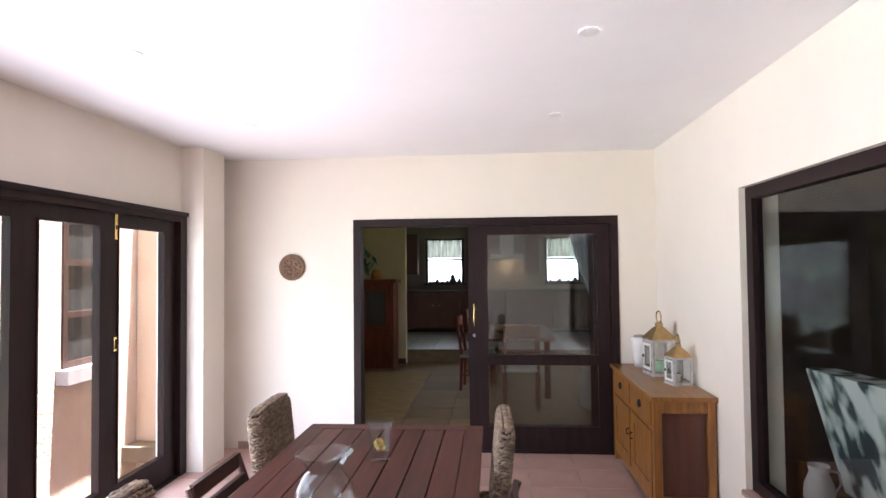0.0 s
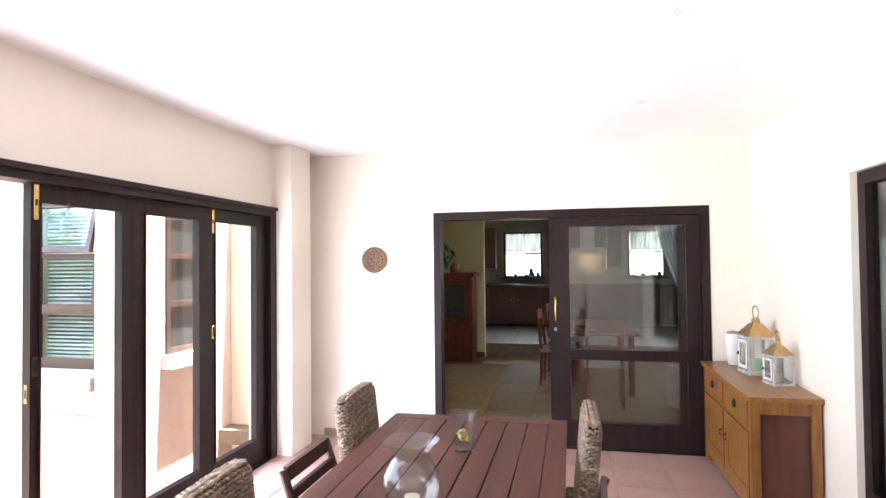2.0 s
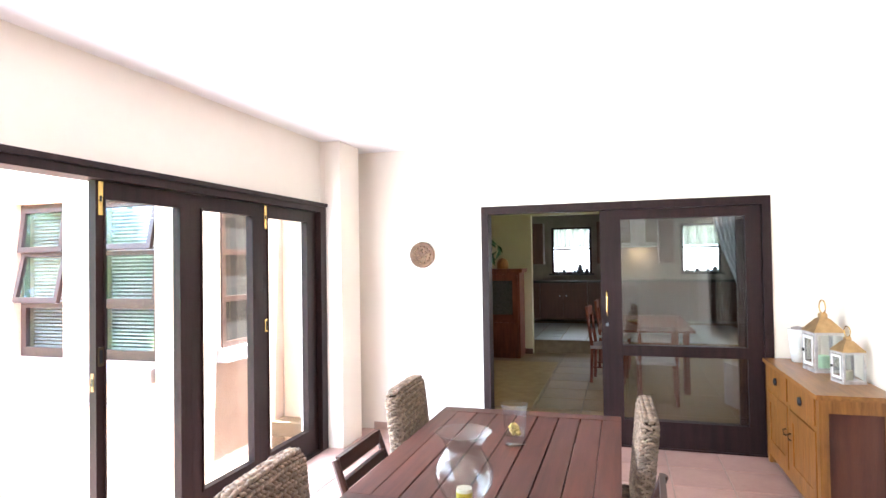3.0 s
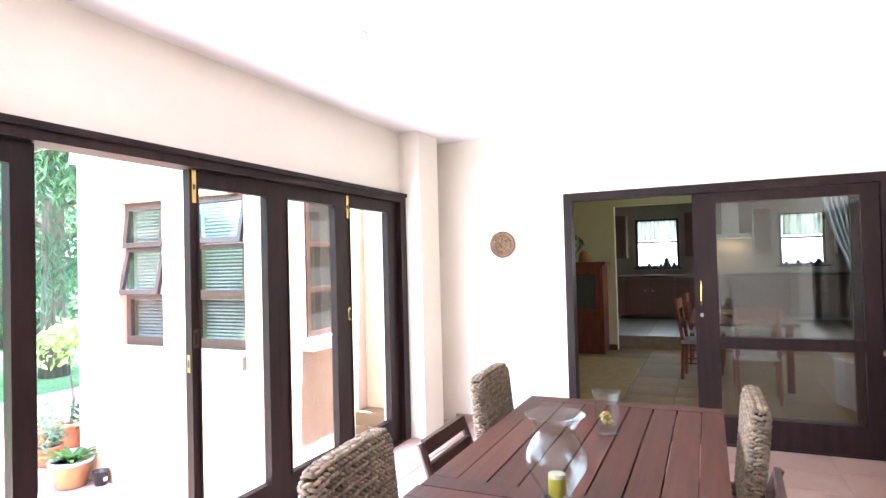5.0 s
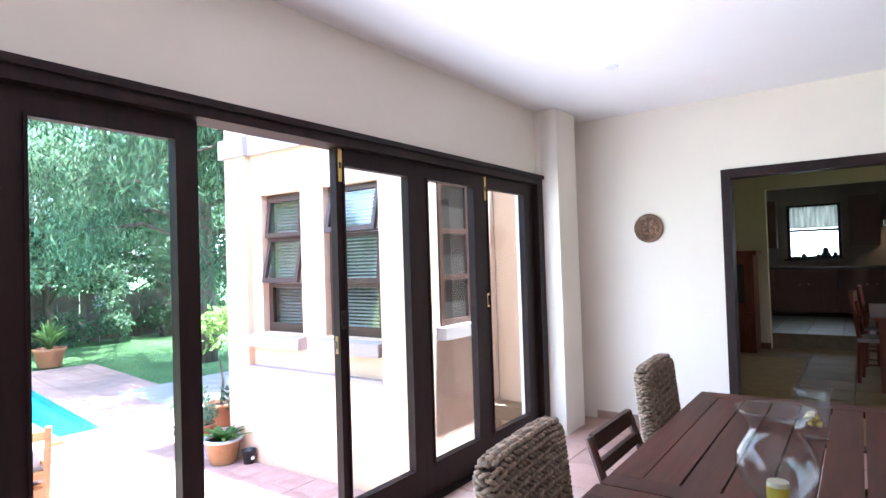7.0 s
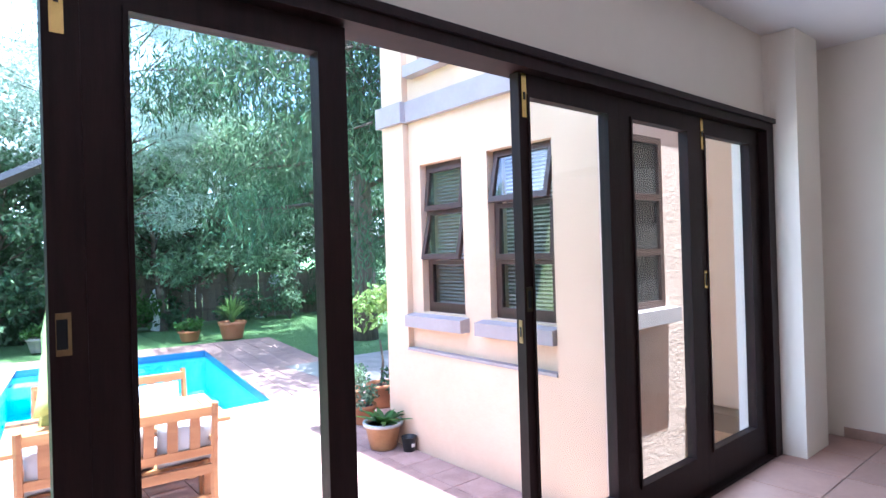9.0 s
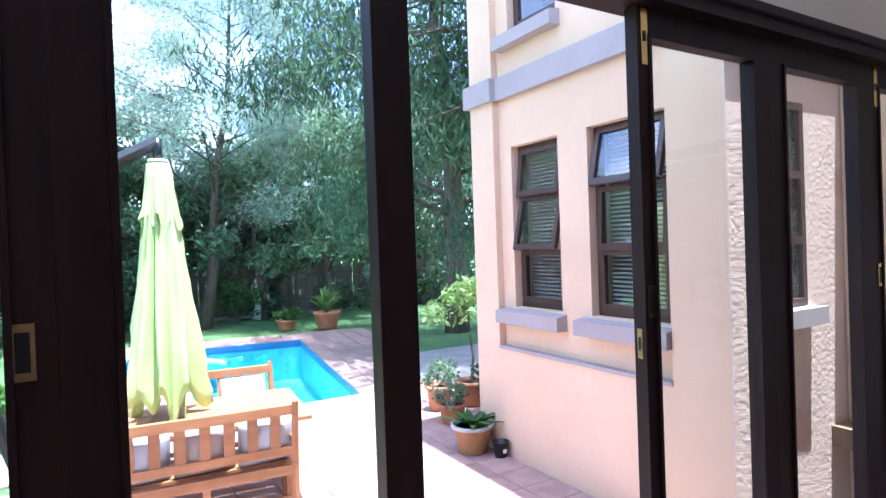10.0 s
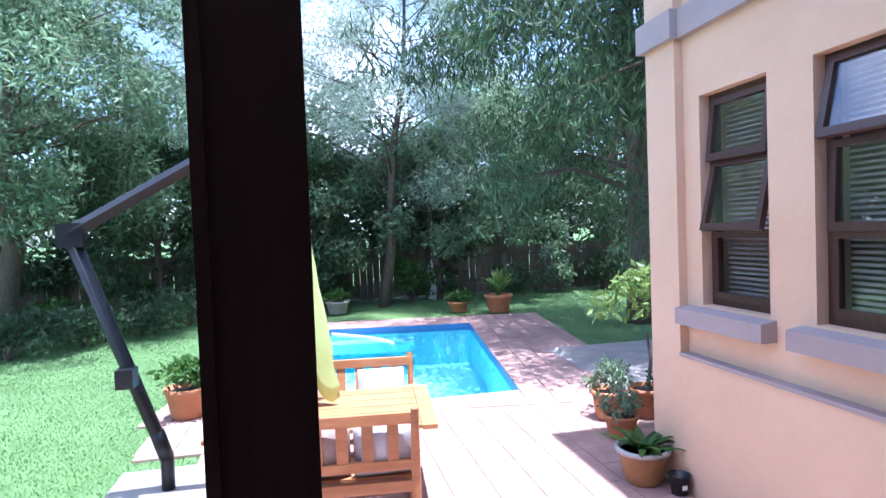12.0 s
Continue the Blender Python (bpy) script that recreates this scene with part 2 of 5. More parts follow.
M_LEAF = [mat("leaf_" + k, c, 0.5, d, 0.5, 3, rand=0.45, island=True) for k, c, d in (
    ("olive", (0.25, 0.36, 0.21), (0.12, 0.19, 0.11)), ("deep", (0.12, 0.20, 0.10), (0.05, 0.095, 0.045)),
    ("silver", (0.47, 0.56, 0.46), (0.26, 0.33, 0.26)), ("bright", (0.25, 0.36, 0.11), (0.15, 0.24, 0.06)),
    ("potted", (0.10, 0.22, 0.045), (0.05, 0.12, 0.025)))]
for lm in M_LEAF + [M_NET]:  # thin leaves and curtains let part of the light through
    ln, ll = lm.node_tree.nodes, lm.node_tree.links
    lp, lt, lx = ln["Principled BSDF"], ln.new("ShaderNodeBsdfTranslucent"), ln.new("ShaderNodeMixShader")
    ll.new(lp.inputs["Base Color"].links[0].from_socket, lt.inputs["Color"])
    lx.inputs[0].default_value = 0.5
    ll.new(lp.outputs[0], lx.inputs[1])
    ll.new(lt.outputs[0], lx.inputs[2])
    ll.new(lx.outputs[0], ln["Material Output"].inputs["Surface"])

# ---- building helpers ----
def box(bm, x0, x1, y0, y1, z0, z1, m=None):
    vs = [bm.verts.new(Vector((x, y, z)) if m is None else m @ Vector((x, y, z))) for x in (x0, x1) for y in (y0, y1) for z in (z0, z1)]
    for f in ((0, 1, 3, 2), (4, 6, 7, 5), (0, 4, 5, 1), (2, 3, 7, 6), (0, 2, 6, 4), (1, 5, 7, 3)):
        bm.faces.new([vs[i] for i in f])
    return bm

def boxes(*rows):
    bm = bmesh.new()
    for r in rows:
        box(bm, *r)
    return bm

def lathe(profile, n=24, bm=None, at=(0, 0, 0), fold=None):
    """Turned body from (radius, height) pairs; fold(angle, height) scales the radius."""
    bm = bm or bmesh.new()
    rings = []
    for r, z in profile:
        rings.append([bm.verts.new((at[0] + r * (fold(k * math.tau / n, z) if fold else 1) * math.cos(k * math.tau / n),
                                    at[1] + r * (fold(k * math.tau / n, z) if fold else 1) * math.sin(k * math.tau / n), at[2] + z)) for k in range(n)])
    for a, b in zip(rings, rings[1:]):
        for k in range(n):
            bm.faces.new((a[k], a[(k + 1) % n], b[(k + 1) % n], b[k]))
    if profile[0][0] > 0.001:
        bm.faces.new(rings[0][::-1])
    if profile[-1][0] > 0.001:
        bm.faces.new(rings[-1])
    return bm

def tube(points, radii, n=8, bm=None):
    bm = bm or bmesh.new()
    pts = [Vector(p) for p in points]
    rings = []
    for i, p in enumerate(pts):
        d = (pts[min(i + 1, len(pts) - 1)] - pts[max(i - 1, 0)]).normalized()
        a = d.orthogonal().normalized() if abs(d.z) > 0.95 else d.cross(Vector((0, 0, 1))).normalized()
        b = d.cross(a)
        r = radii[i] if hasattr(radii, "__len__") else radii
        rings.append([bm.verts.new(p + r * (math.cos(k * math.tau / n) * a + math.sin(k * math.tau / n) * b)) for k in range(n)])
    for a, b in zip(rings, rings[1:]):
        for k in range(n):
            bm.faces.new((a[k], a[(k + 1) % n], b[(k + 1) % n], b[k]))
    bm.faces.new(rings[0][::-1])
    bm.faces.new(rings[-1])
    return bm

def part(name, bm, material, parent=None, label="", bevel=0.0, smooth=False):
    """One mesh object from bm, under a thing or a part (or at top level)."""
    if bevel:
        es = [e for e in bm.edges if len(e.link_faces) == 2 and e.calc_face_angle(0) > 0.5]
        bmesh.ops.bevel(bm, geom=es, offset=bevel, segments=2, affect="EDGES", clamp_overlap=True)
    bmesh.ops.recalc_face_normals(bm, faces=bm.faces)
    me = bpy.data.meshes.new(name)
    bm.to_mesh(me)
    bm.free()
    if smooth:
        for p in me.polygons:
            p.use_smooth = True
    me.materials.append(material)
    ob = new(name, me)
    ob.parent = parent
    return tagged(ob, label) if label else ob

def piece(name, mesh, parent, at):
    ob = new(name, mesh)
    ob.parent = parent
    ob.location = at
    return ob

def thing(name, m, label, category, group=""):
    ob = new(name)
    ob.empty_display_size = 0.1
    ob.matrix_world = m if isinstance(m, Matrix) else pose(*m)
    return tagged(ob, label, category, group)

def setting(name, bm, material, label, category, bevel=0.0):
    return tagged(part(name, bm, material, None, "", bevel), label, category, kind="structure")

def leaf_cloud(name, blobs, count, size, material, parent, seed, droop=0.2, narrow=0.45):
    """A crown of many single leaves gathered in uneven clumps."""
    rng = np.random.default_rng(seed)
    w = np.array([b[3] ** 2 for b in blobs])
    which = rng.choice(len(blobs), count, p=w / w.sum())
    bl = np.array(blobs, float)[which]
    d = rng.normal(size=(count, 3))
    d /= np.linalg.norm(d, axis=1)[:, None]
    rad = bl[:, 3] * rng.uniform(0.15, 1.0, count) ** 0.45
    c = bl[:, :3] + d * rad[:, None] * np.array([1, 1, 0.75])
    # gather leaves into twigs
    c += 0.12 * np.sin(c[:, [1, 2, 0]] * 5.1 + which[:, None]) * bl[:, 3][:, None]
    u = rng.normal(size=(count, 3))
    u[:, 2] -= droop * 2
    u /= np.linalg.norm(u, axis=1)[:, None]
    v = np.cross(u, rng.normal(size=(count, 3)))
    v /= np.linalg.norm(v, axis=1)[:, None]
    s = size * rng.uniform(0.6, 1.4, count)[:, None]
    nrm = np.cross(u, v)
    p = np.stack([c, c + u * s * 0.5 + v * s * narrow * 0.5 + nrm * s * 0.08, c + u * s, c + u * s * 0.5 - v * s * narrow * 0.5 + nrm * s * 0.08], 1).reshape(-1, 3)
    me = bpy.data.meshes.new(name)
    f = np.arange(count * 4).reshape(-1, 4)
    me.from_pydata(p.tolist(), [], f.tolist())
    me.materials.append(material)
    ob = new(name, me)
    ob.parent = parent
    return ob

# ---- the sun room: shell ----
G = -0.643                      # terrace level
XL, XR, YB, H = -4.0, -0.032, 5.40, 2.677
setting("ceiling", boxes((XL - 0.25, XR + 0.25, -2.4, YB + 0.22, H, H + 0.15)), M_CEIL, "smooth white painted plaster ceiling with recessed downlights", "ceiling")
setting("wall_north", boxes((XL - 0.25, -2.74, YB, YB + 0.2, -0.0, H), (-0.36, XR + 0.25, YB, YB + 0.2, 0, H), (-2.74, -0.36, YB, YB + 0.2, 2.1, H)), M_CREAM, "smooth cream painted wall around the sliding door", "wall")
setting("wall_east", boxes((XR, XR + 0.22, 3.65, YB, 0, H), (XR, XR + 0.22, -0.6, 3.65, 2.1, H), (XR, XR + 0.22, -0.6, 3.65, 0, 0.335), (XR, XR + 0.22, -2.2, -0.6, 0, H)), M_CREAM, "smooth cream painted wall with a deep window reveal", "wall")
setting("wall_west", boxes((XL - 0.25, XL - 0.04, -2.2, 4.76, 2.125, H), (XL - 0.25, XL, 4.76, YB, 0, H)), M_CREAM, "cream painted wall above the folding doors", "wall")
setting("wall_south", boxes((XL - 0.25, XR + 0.25, -2.4, -2.2, 0, H)), M_CREAM, "plain cream painted wall", "wall")
setting("wall_pier", boxes((XL - 0.02, -3.85, 4.765, 5.145, 0, H - 0.002)), M_CREAM, "cream plastered pier with softly rounded corners", "pier", bevel=0.04)
setting("roof", boxes((XL - 0.40, 3.4, -2.8, 5.6, H + 0.2, H + 0.4), (XL - 0.25, 3.4, 5.6, 14.0, H + 0.2, H + 0.4)), M_GREYTRIM, "flat roof slab over the house", "roof")
setting("plinth", boxes((XL - 0.25, XL + 0.0, -2.2, YB, -0.9, -0.02)), M_PEACH, "peach plastered plinth under the folding doors", "plinth")
floor = setting("floor", boxes((XL - 0.25, XR + 0.25, -2.4, YB + 0.0, -0.15, -0.006)), M_GROUT, "terracotta tiled floor with pale grout lines", "floor")
setting("trim", boxes((-0.36, XR - 0.002, YB - 0.012, YB - 0.002, 0, 0.07), (XL + 0.17, -2.74, YB - 0.012, YB - 0.002, 0, 0.07)), M_SKIRT, "narrow terracotta skirting tiles", "skirting")

# downlights
def downlight(x, y):
    t = thing("downlight", (x, y, H), "small round recessed ceiling downlight with white rim, lit", "downlight", "ceiling downlights")
    part("rim", lathe([(0.034, -0.002), (0.046, -0.002), (0.047, -0.006), (0.043, -0.010), (0.034, -0.006)], 28), M_WHITE, t, smooth=True)
    part("bulb", lathe([(0.0, -0.004), (0.032, -0.004), (0.030, -0.0015), (0.0, -0.001)], 20), M_LAMP, t, "glowing lamp face")
for x, y in ((-1.035, 2.67), (-1.035, 4.065), (-3.135, 2.69), (-3.135, 4.056), (-1.035, 1.28), (-3.135, 1.28)):
    downlight(x, y)

# ---- folding doors ----
def glass_pane(name, bm, parent, material=None):
    ob = part(name, bm, material or M_GLASS, parent, "clear glass pane")
    ob.visible_shadow = False
    return ob

FX = -4.06
fold = tagged(part("door_1", boxes((XL - 0.13, XL + 0.012, -2.2, 4.76, 2.05, 2.125), (XL - 0.13, XL + 0.012, 4.665, 4.76, 0, 2.05), (XL - 0.13, XL + 0.0, -2.2, 4.665, -0.02, 0.012)), M_FRAME, bevel=0.006), "dark hardwood folding-door frame with its head rail and sill", "door frame", kind="structure")
part("head_moulding", boxes((XL + 0.013, XL + 0.03, -2.2, 4.76, 2.097, 2.127)), M_FRAME, fold, bevel=0.005)

def fold_leaf(y0, y1, bolt, pull, metal=None, s=0.105, e=0.105, lift=0.0):
    metal = metal or M_BRASS
    t = thing("folding_door_leaf", (FX, y0, 0), "dark stained hardwood folding door leaf with one tall glass pane", "folding door", "folding glass doors")
    w, d = y1 - y0, 0.0225
    part("stile", boxes((-d, d, 0, s, 0.016, 2.046)), M_FRAME, t, bevel=0.005)
    part("stile", boxes((-d, d, w - e, w, 0.016, 2.046)), M_FRAME, t, bevel=0.005)
    part("top_rail", boxes((-d, d, s, w - e, 1.955, 2.046)), M_FRAME, t, bevel=0.005)
    part("bottom_rail", boxes((-d, d, s, w - e, 0.016, 0.21)), M_FRAME, t, bevel=0.005)
    bead = bmesh.new()
    for r in ((d, d + 0.008, s - 0.012, s, 0.2, 1.965), (d, d + 0.008, w - e, w - e + 0.012, 0.2, 1.965), (d, d + 0.008, s, w - e, 0.2, 0.212), (d, d + 0.008, s, w - e, 1.953, 1.965)):
        box(bead, *r)
    part("glazing_bead", bead, M_FRAME, t, bevel=0.002)
    glass_pane("pane", boxes((-0.003, 0.003, s - 0.008, w - e + 0.008, 0.2, 1.965)), t)
    if bolt is not None:
        yb = 0.028 if bolt == 0 else w - 0.045
        b = part("flush_bolt", boxes((d, d + 0.004, yb - 0.014, yb + 0.014, 1.87, 2.044)), M_BRASS, t, "brass flush bolt plate", bevel=0.0015)
        part("slot", boxes((d + 0.004, d + 0.007, yb - 0.005, yb + 0.005, 1.94, 1.97)), M_BLACK, b, "dark thumb slot")
    if pull is not None:
        yb = 0.028 if pull == 0 else w - 0.05
        b = part("flush_pull", boxes((d, d + 0.004, yb - 0.018, yb + 0.018, 1.108 + lift, 1.122 + lift), (d, d + 0.004, yb - 0.018, yb + 0.018, 1.19 + lift, 1.204 + lift), (d, d + 0.004, yb - 0.018, yb - 0.011, 1.122 + lift, 1.19 + lift), (d, d + 0.004, yb + 0.011, yb + 0.018, 1.122 + lift, 1.19 + lift)), metal, t, "aged brass flush pull", bevel=0.001)
        part("recess", boxes((d, d + 0.0015, yb - 0.011, yb + 0.011, 1.122 + lift, 1.19 + lift)), M_BLACK, b, "dark recess")
    return t

leaves = [fold_leaf(3.8855, 4.664, 0, 0, s=0.058, e=0.165), fold_leaf(3.1255, 3.885, None, None, s=0.10, e=0.14), fold_leaf(2.445, 3.125, 0, 0, M_BRONZE, s=0.056, e=0.10), fold_leaf(0.9755, 1.674, None, None, s=0.10, e=0.098), fold_leaf(0.2335, 0.975, 1, 1, M_DULL, e=0.075, lift=0.04)]
for k in range(3):
    fold_leaf(0.2335 - 0.73 * (k + 1), 0.233 - 0.73 * k, None, None)
lk = part("edge_lock", boxes((-0.009, 0.009, -0.003, 0.0, 0.985, 1.075)), M_DULL, leaves[2], "worn brass lock plate on the leaf edge", bevel=0.001)
part("keep_slot", boxes((-0.004, 0.004, -0.005, -0.003, 1.01, 1.05)), M_BLACK, lk, "dark latch slot")

# ---- sliding door in the far wall ----
sd = tagged(part("door_2", boxes((-2.74, -2.675, YB - 0.01, YB + 0.14, 0, 2.1), (-0.425, -0.36, YB - 0.01, YB + 0.14, 0, 2.1), (-2.675, -0.425, YB - 0.01, YB + 0.14, 2.03, 2.1), (-2.675, -0.425, YB + 0.0, YB + 0.14, -0.006, 0.012)), M_FRAME, bevel=0.005), "dark hardwood sliding door frame", "door frame", kind="structure")
def slide_leaf(x0, x1, y, handle):
    t = thing("sliding_door_leaf", (x0, y, 0.014), "dark hardwood sliding glass door leaf with a middle rail", "sliding door", "sliding doors")
    w, s, d = x1 - x0, 0.115, 0.02
    part("stile", boxes((0, s, -d, d, 0, 2.012)), M_FRAME, t, bevel=0.005)
    part("stile", boxes((w - s, w, -d, d, 0, 2.012)), M_FRAME, t, bevel=0.005)
    part("top_rail", boxes((s, w - s, -d, d, 1.93, 2.012)), M_FRAME, t, bevel=0.005)
    part("middle_rail", boxes((s, w - s, -d, d, 0.76, 0.85)), M_FRAME, t, bevel=0.005)
    part("bottom_rail", boxes((s, w - s, -d, d, 0, 0.215)), M_FRAME, t, bevel=0.005)
    glass_pane("pane", boxes((s - 0.008, w - s + 0.008, -0.003, 0.003, 0.84, 1.94)), t, M_GLASSD)
    glass_pane("pane", boxes((s - 0.008, w - s + 0.008, -0.003, 0.003, 0.205, 0.77)), t, M_GLASSD)
    if handle:
        part("handle", tube([(0.05, -d, 1.10), (0.05, -d - 0.045, 1.105), (0.05, -d - 0.05, 1.15), (0.05, -d - 0.05, 1.26), (0.05, -d - 0.045, 1.305), (0.05, -d, 1.31)], 0.008, 10), M_BRASS, t, "brass pull handle", smooth=True)
        part("keyhole_plate", lathe([(0.0, 0), (0.016, 0), (0.014, 0.004), (0, 0.004)], 16, at=(0, 0, 0)), M_STEEL, t, "small steel keyhole plate").matrix_basis = pose(0.05, -d - 0.001, 1.02, 90, 0, 0)
    return t
slide_leaf(-1.63, -0.43, YB + 0.035, False)
slide_leaf(-1.69, -0.49, YB + 0.085, True)

# ---- carved plate on the wall ----
pl = thing("wall_plate", pose(-3.314, YB - 0.002, 1.67, 90, 0, 0), "round carved brown decorative plate hung on the cream wall", "wall plate")
part("dish", lathe([(0.0, 0.0), (0.09, 0.0), (0.118, 0.012), (0.122, 0.02), (0.112, 0.024), (0.095, 0.016), (0.0, 0.014)], 40), M_PLATE, pl, smooth=True)
rl = bmesh.new()
for k in range(14):
    a = k * math.tau / 14
    lathe([(0.0, 0.0), (0.011, 0.0), (0.008, 0.009), (0.0, 0.011)], 8, rl, (0.076 * math.cos(a), 0.076 * math.sin(a), 0.0145))
for k in range(5):
    a = k * math.tau / 5 + 0.3
    tube([(0.02 * math.cos(a), 0.02 * math.sin(a), 0.018), (0.045 * math.cos(a + 0.5), 0.045 * math.sin(a + 0.5), 0.02), (0.055 * math.cos(a - 0.1), 0.055 * math.sin(a - 0.1), 0.017)], [0.008, 0.010, 0.004], 6, rl)
part("relief", rl, M_PLATE2, pl, "lighter tan carved relief", smooth=True)

# ---- east window with the lounge behind it ----
we = tagged(part("window_1", boxes((0.005, 0.065, 3.57, 3.65, 0.36, 2.1), (0.005, 0.065, -0.6, 3.57, 2.03, 2.1), (0.005, 0.065, -0.6, 3.57, 0.36, 0.43), (0.005, 0.065, -0.6, -0.52, 0.43, 2.03), (0.005, 0.065, 1.35, 1.45, 0.43, 2.03)), M_FRAME, bevel=0.006), "large dark framed interior picture window", "window", kind="structure")
glass_pane("pane", boxes((0.037, 0.043, 1.45, 3.57, 0.43, 2.03)), we)
glass_pane("pane", boxes((0.037, 0.043, -0.52, 1.35, 0.43, 2.03)), we)
part("window_sill", boxes((XR - 0.025, 0.005, -0.6, 3.65, 0.335, 0.362)), M_SKIRT, we, "terracotta tiled window sill", bevel=0.004)
setting("wall_lounge", boxes((3.2, 3.35, -2.4, 5.5, 0, H), (XR + 0.22, 3.2, -2.4, -2.25, 0, H), (XR + 0.25, 3.2, 5.3, 5.5, 0, H)), M_ROOMSHADE, "lounge walls with the room's shade put into their colour", "wall")
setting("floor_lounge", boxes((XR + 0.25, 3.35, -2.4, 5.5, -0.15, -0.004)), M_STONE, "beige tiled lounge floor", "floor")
setting("ceiling_lounge", boxes((XR + 0.25, 3.35, -2.4, 5.5, H, H + 0.15)), M_CEIL, "white lounge ceiling", "ceiling")
ac = thing("armchair", pose(0.86, 3.24, 0, 0, 0, 97), "wingback armchair in blue and white leaf print fabric", "armchair")
part("seat", boxes((-0.33, 0.33, -0.34, 0.30, 0.16, 0.44)), M_SOFA, ac, bevel=0.05)
bk = boxes((-0.34, 0.34, 0.22, 0.38, 0.40, 1.08))
for v in bk.verts:
    if v.co.z > 0.8:
        v.co.y += 0.20
part("backrest", bk, M_SOFA, ac, bevel=0.06)
for sx in (-1, 1):
    part("arm", boxes((sx * 0.36 - 0.07, sx * 0.36 + 0.07, -0.34, 0.28, 0.14, 0.62)), M_SOFA, ac, bevel=0.05)
    part("wing", boxes((sx * 0.36 - 0.045, sx * 0.36 + 0.045, 0.10, 0.36, 0.60, 1.0)), M_SOFA, ac, bevel=0.04)
    for yy in (-0.28, 0.26):
        part("leg", boxes((sx * 0.3 - 0.025, sx * 0.3 + 0.025, yy - 0.025, yy + 0.025, 0, 0.16)), M_FRAME, ac)
ls = thing("lounge_sideboard", (2.7, 4.4, 0), "dark wooden lounge sideboard standing against the wall", "sideboard")
part("body", boxes((-0.05, 0.48, -0.8, 0.8, 0, 0.95)), M_HUTCH, ls, bevel=0.01)
part("top", boxes((-0.08, 0.49, -0.84, 0.84, 0.95, 0.99)), M_HUTCH, ls, bevel=0.008)
for k in range(2):
    part("door", boxes((-0.066, -0.05, -0.74 + 0.76 * k, -0.04 + 0.76 * k, 0.08, 0.88)), M_HUTCH, ls, bevel=0.006)
vs = thing("ceramic_jug", (0.24, 3.40, 0.36), "grey ceramic jug with a handle on the lounge ledge", "jug")
part("body", lathe([(0.0, 0), (0.05, 0), (0.075, 0.06), (0.07, 0.13), (0.045, 0.19), (0.055, 0.23), (0.048, 0.225), (0.04, 0.19), (0.0, 0.18)], 24), M_GREYTRIM, vs, smooth=True)
part("handle", tube([(0.05, 0, 0.2), (0.1, 0, 0.19), (0.11, 0, 0.13), (0.07, 0, 0.07)], 0.008, 8), M_GREYTRIM, vs, smooth=True)
st = thing("low_lounge_shelf", (0.26, 3.10, 0), "low brown wooden lounge shelf below the window", "shelf")
part("body", boxes((-0.02, 0.36, -0.35, 0.45, 0, 0.34)), M_HUTCH, st, bevel=0.008)
part("top", boxes((-0.03, 0.38, -0.38, 0.48, 0.34, 0.36)), M_HUTCH, st, bevel=0.004)

# ---- pine cabinet with lanterns ----
cb = thing("pine_cabinet", (-0.435, 4.05, 0), "honey pine cabinet with two drawers and two panelled doors", "cabinet")
CW, CD, CH = 1.29, 0.388, 0.80
part("body", boxes((0.016, CD, 0.03, CW - 0.03, 0.09, CH - 0.03)), M_PANEL, cb, "dark reddish carcass panels", bevel=0.003)
part("top", boxes((-0.02, CD + 0.012, -0.02, CW + 0.02, CH - 0.03, CH)), M_PINEH, cb, bevel=0.006)
for x in (0.0, CD - 0.05):
    for y in (0.0, CW - 0.055):
        part("post", boxes((x, x + 0.05, y, y + 0.055, 0, CH - 0.03)), M_PINE, cb, bevel=0.004)
part("side_rail", boxes((0.05, CD - 0.05, 0.006, 0.03, CH - 0.11, CH - 0.03)), M_PINE, cb, bevel=0.003)
part("side_rail", boxes((0.05, CD - 0.05, 0.006, 0.03, 0.07, 0.15)), M_PINE, cb, bevel=0.003)
part("front_rail", boxes((0.002, 0.03, 0.055, CW - 0.055, 0.07, 0.125)), M_PINE, cb, bevel=0.003)
part("front_rail", boxes((0.002, 0.03, 0.055, CW - 0.055, 0.565, 0.595)), M_PINE, cb, bevel=0.003)
part("middle_post", boxes((0.0, 0.03, CW / 2 - 0.025, CW / 2 + 0.025, 0.125, CH - 0.03)), M_PINE, cb, bevel=0.003)
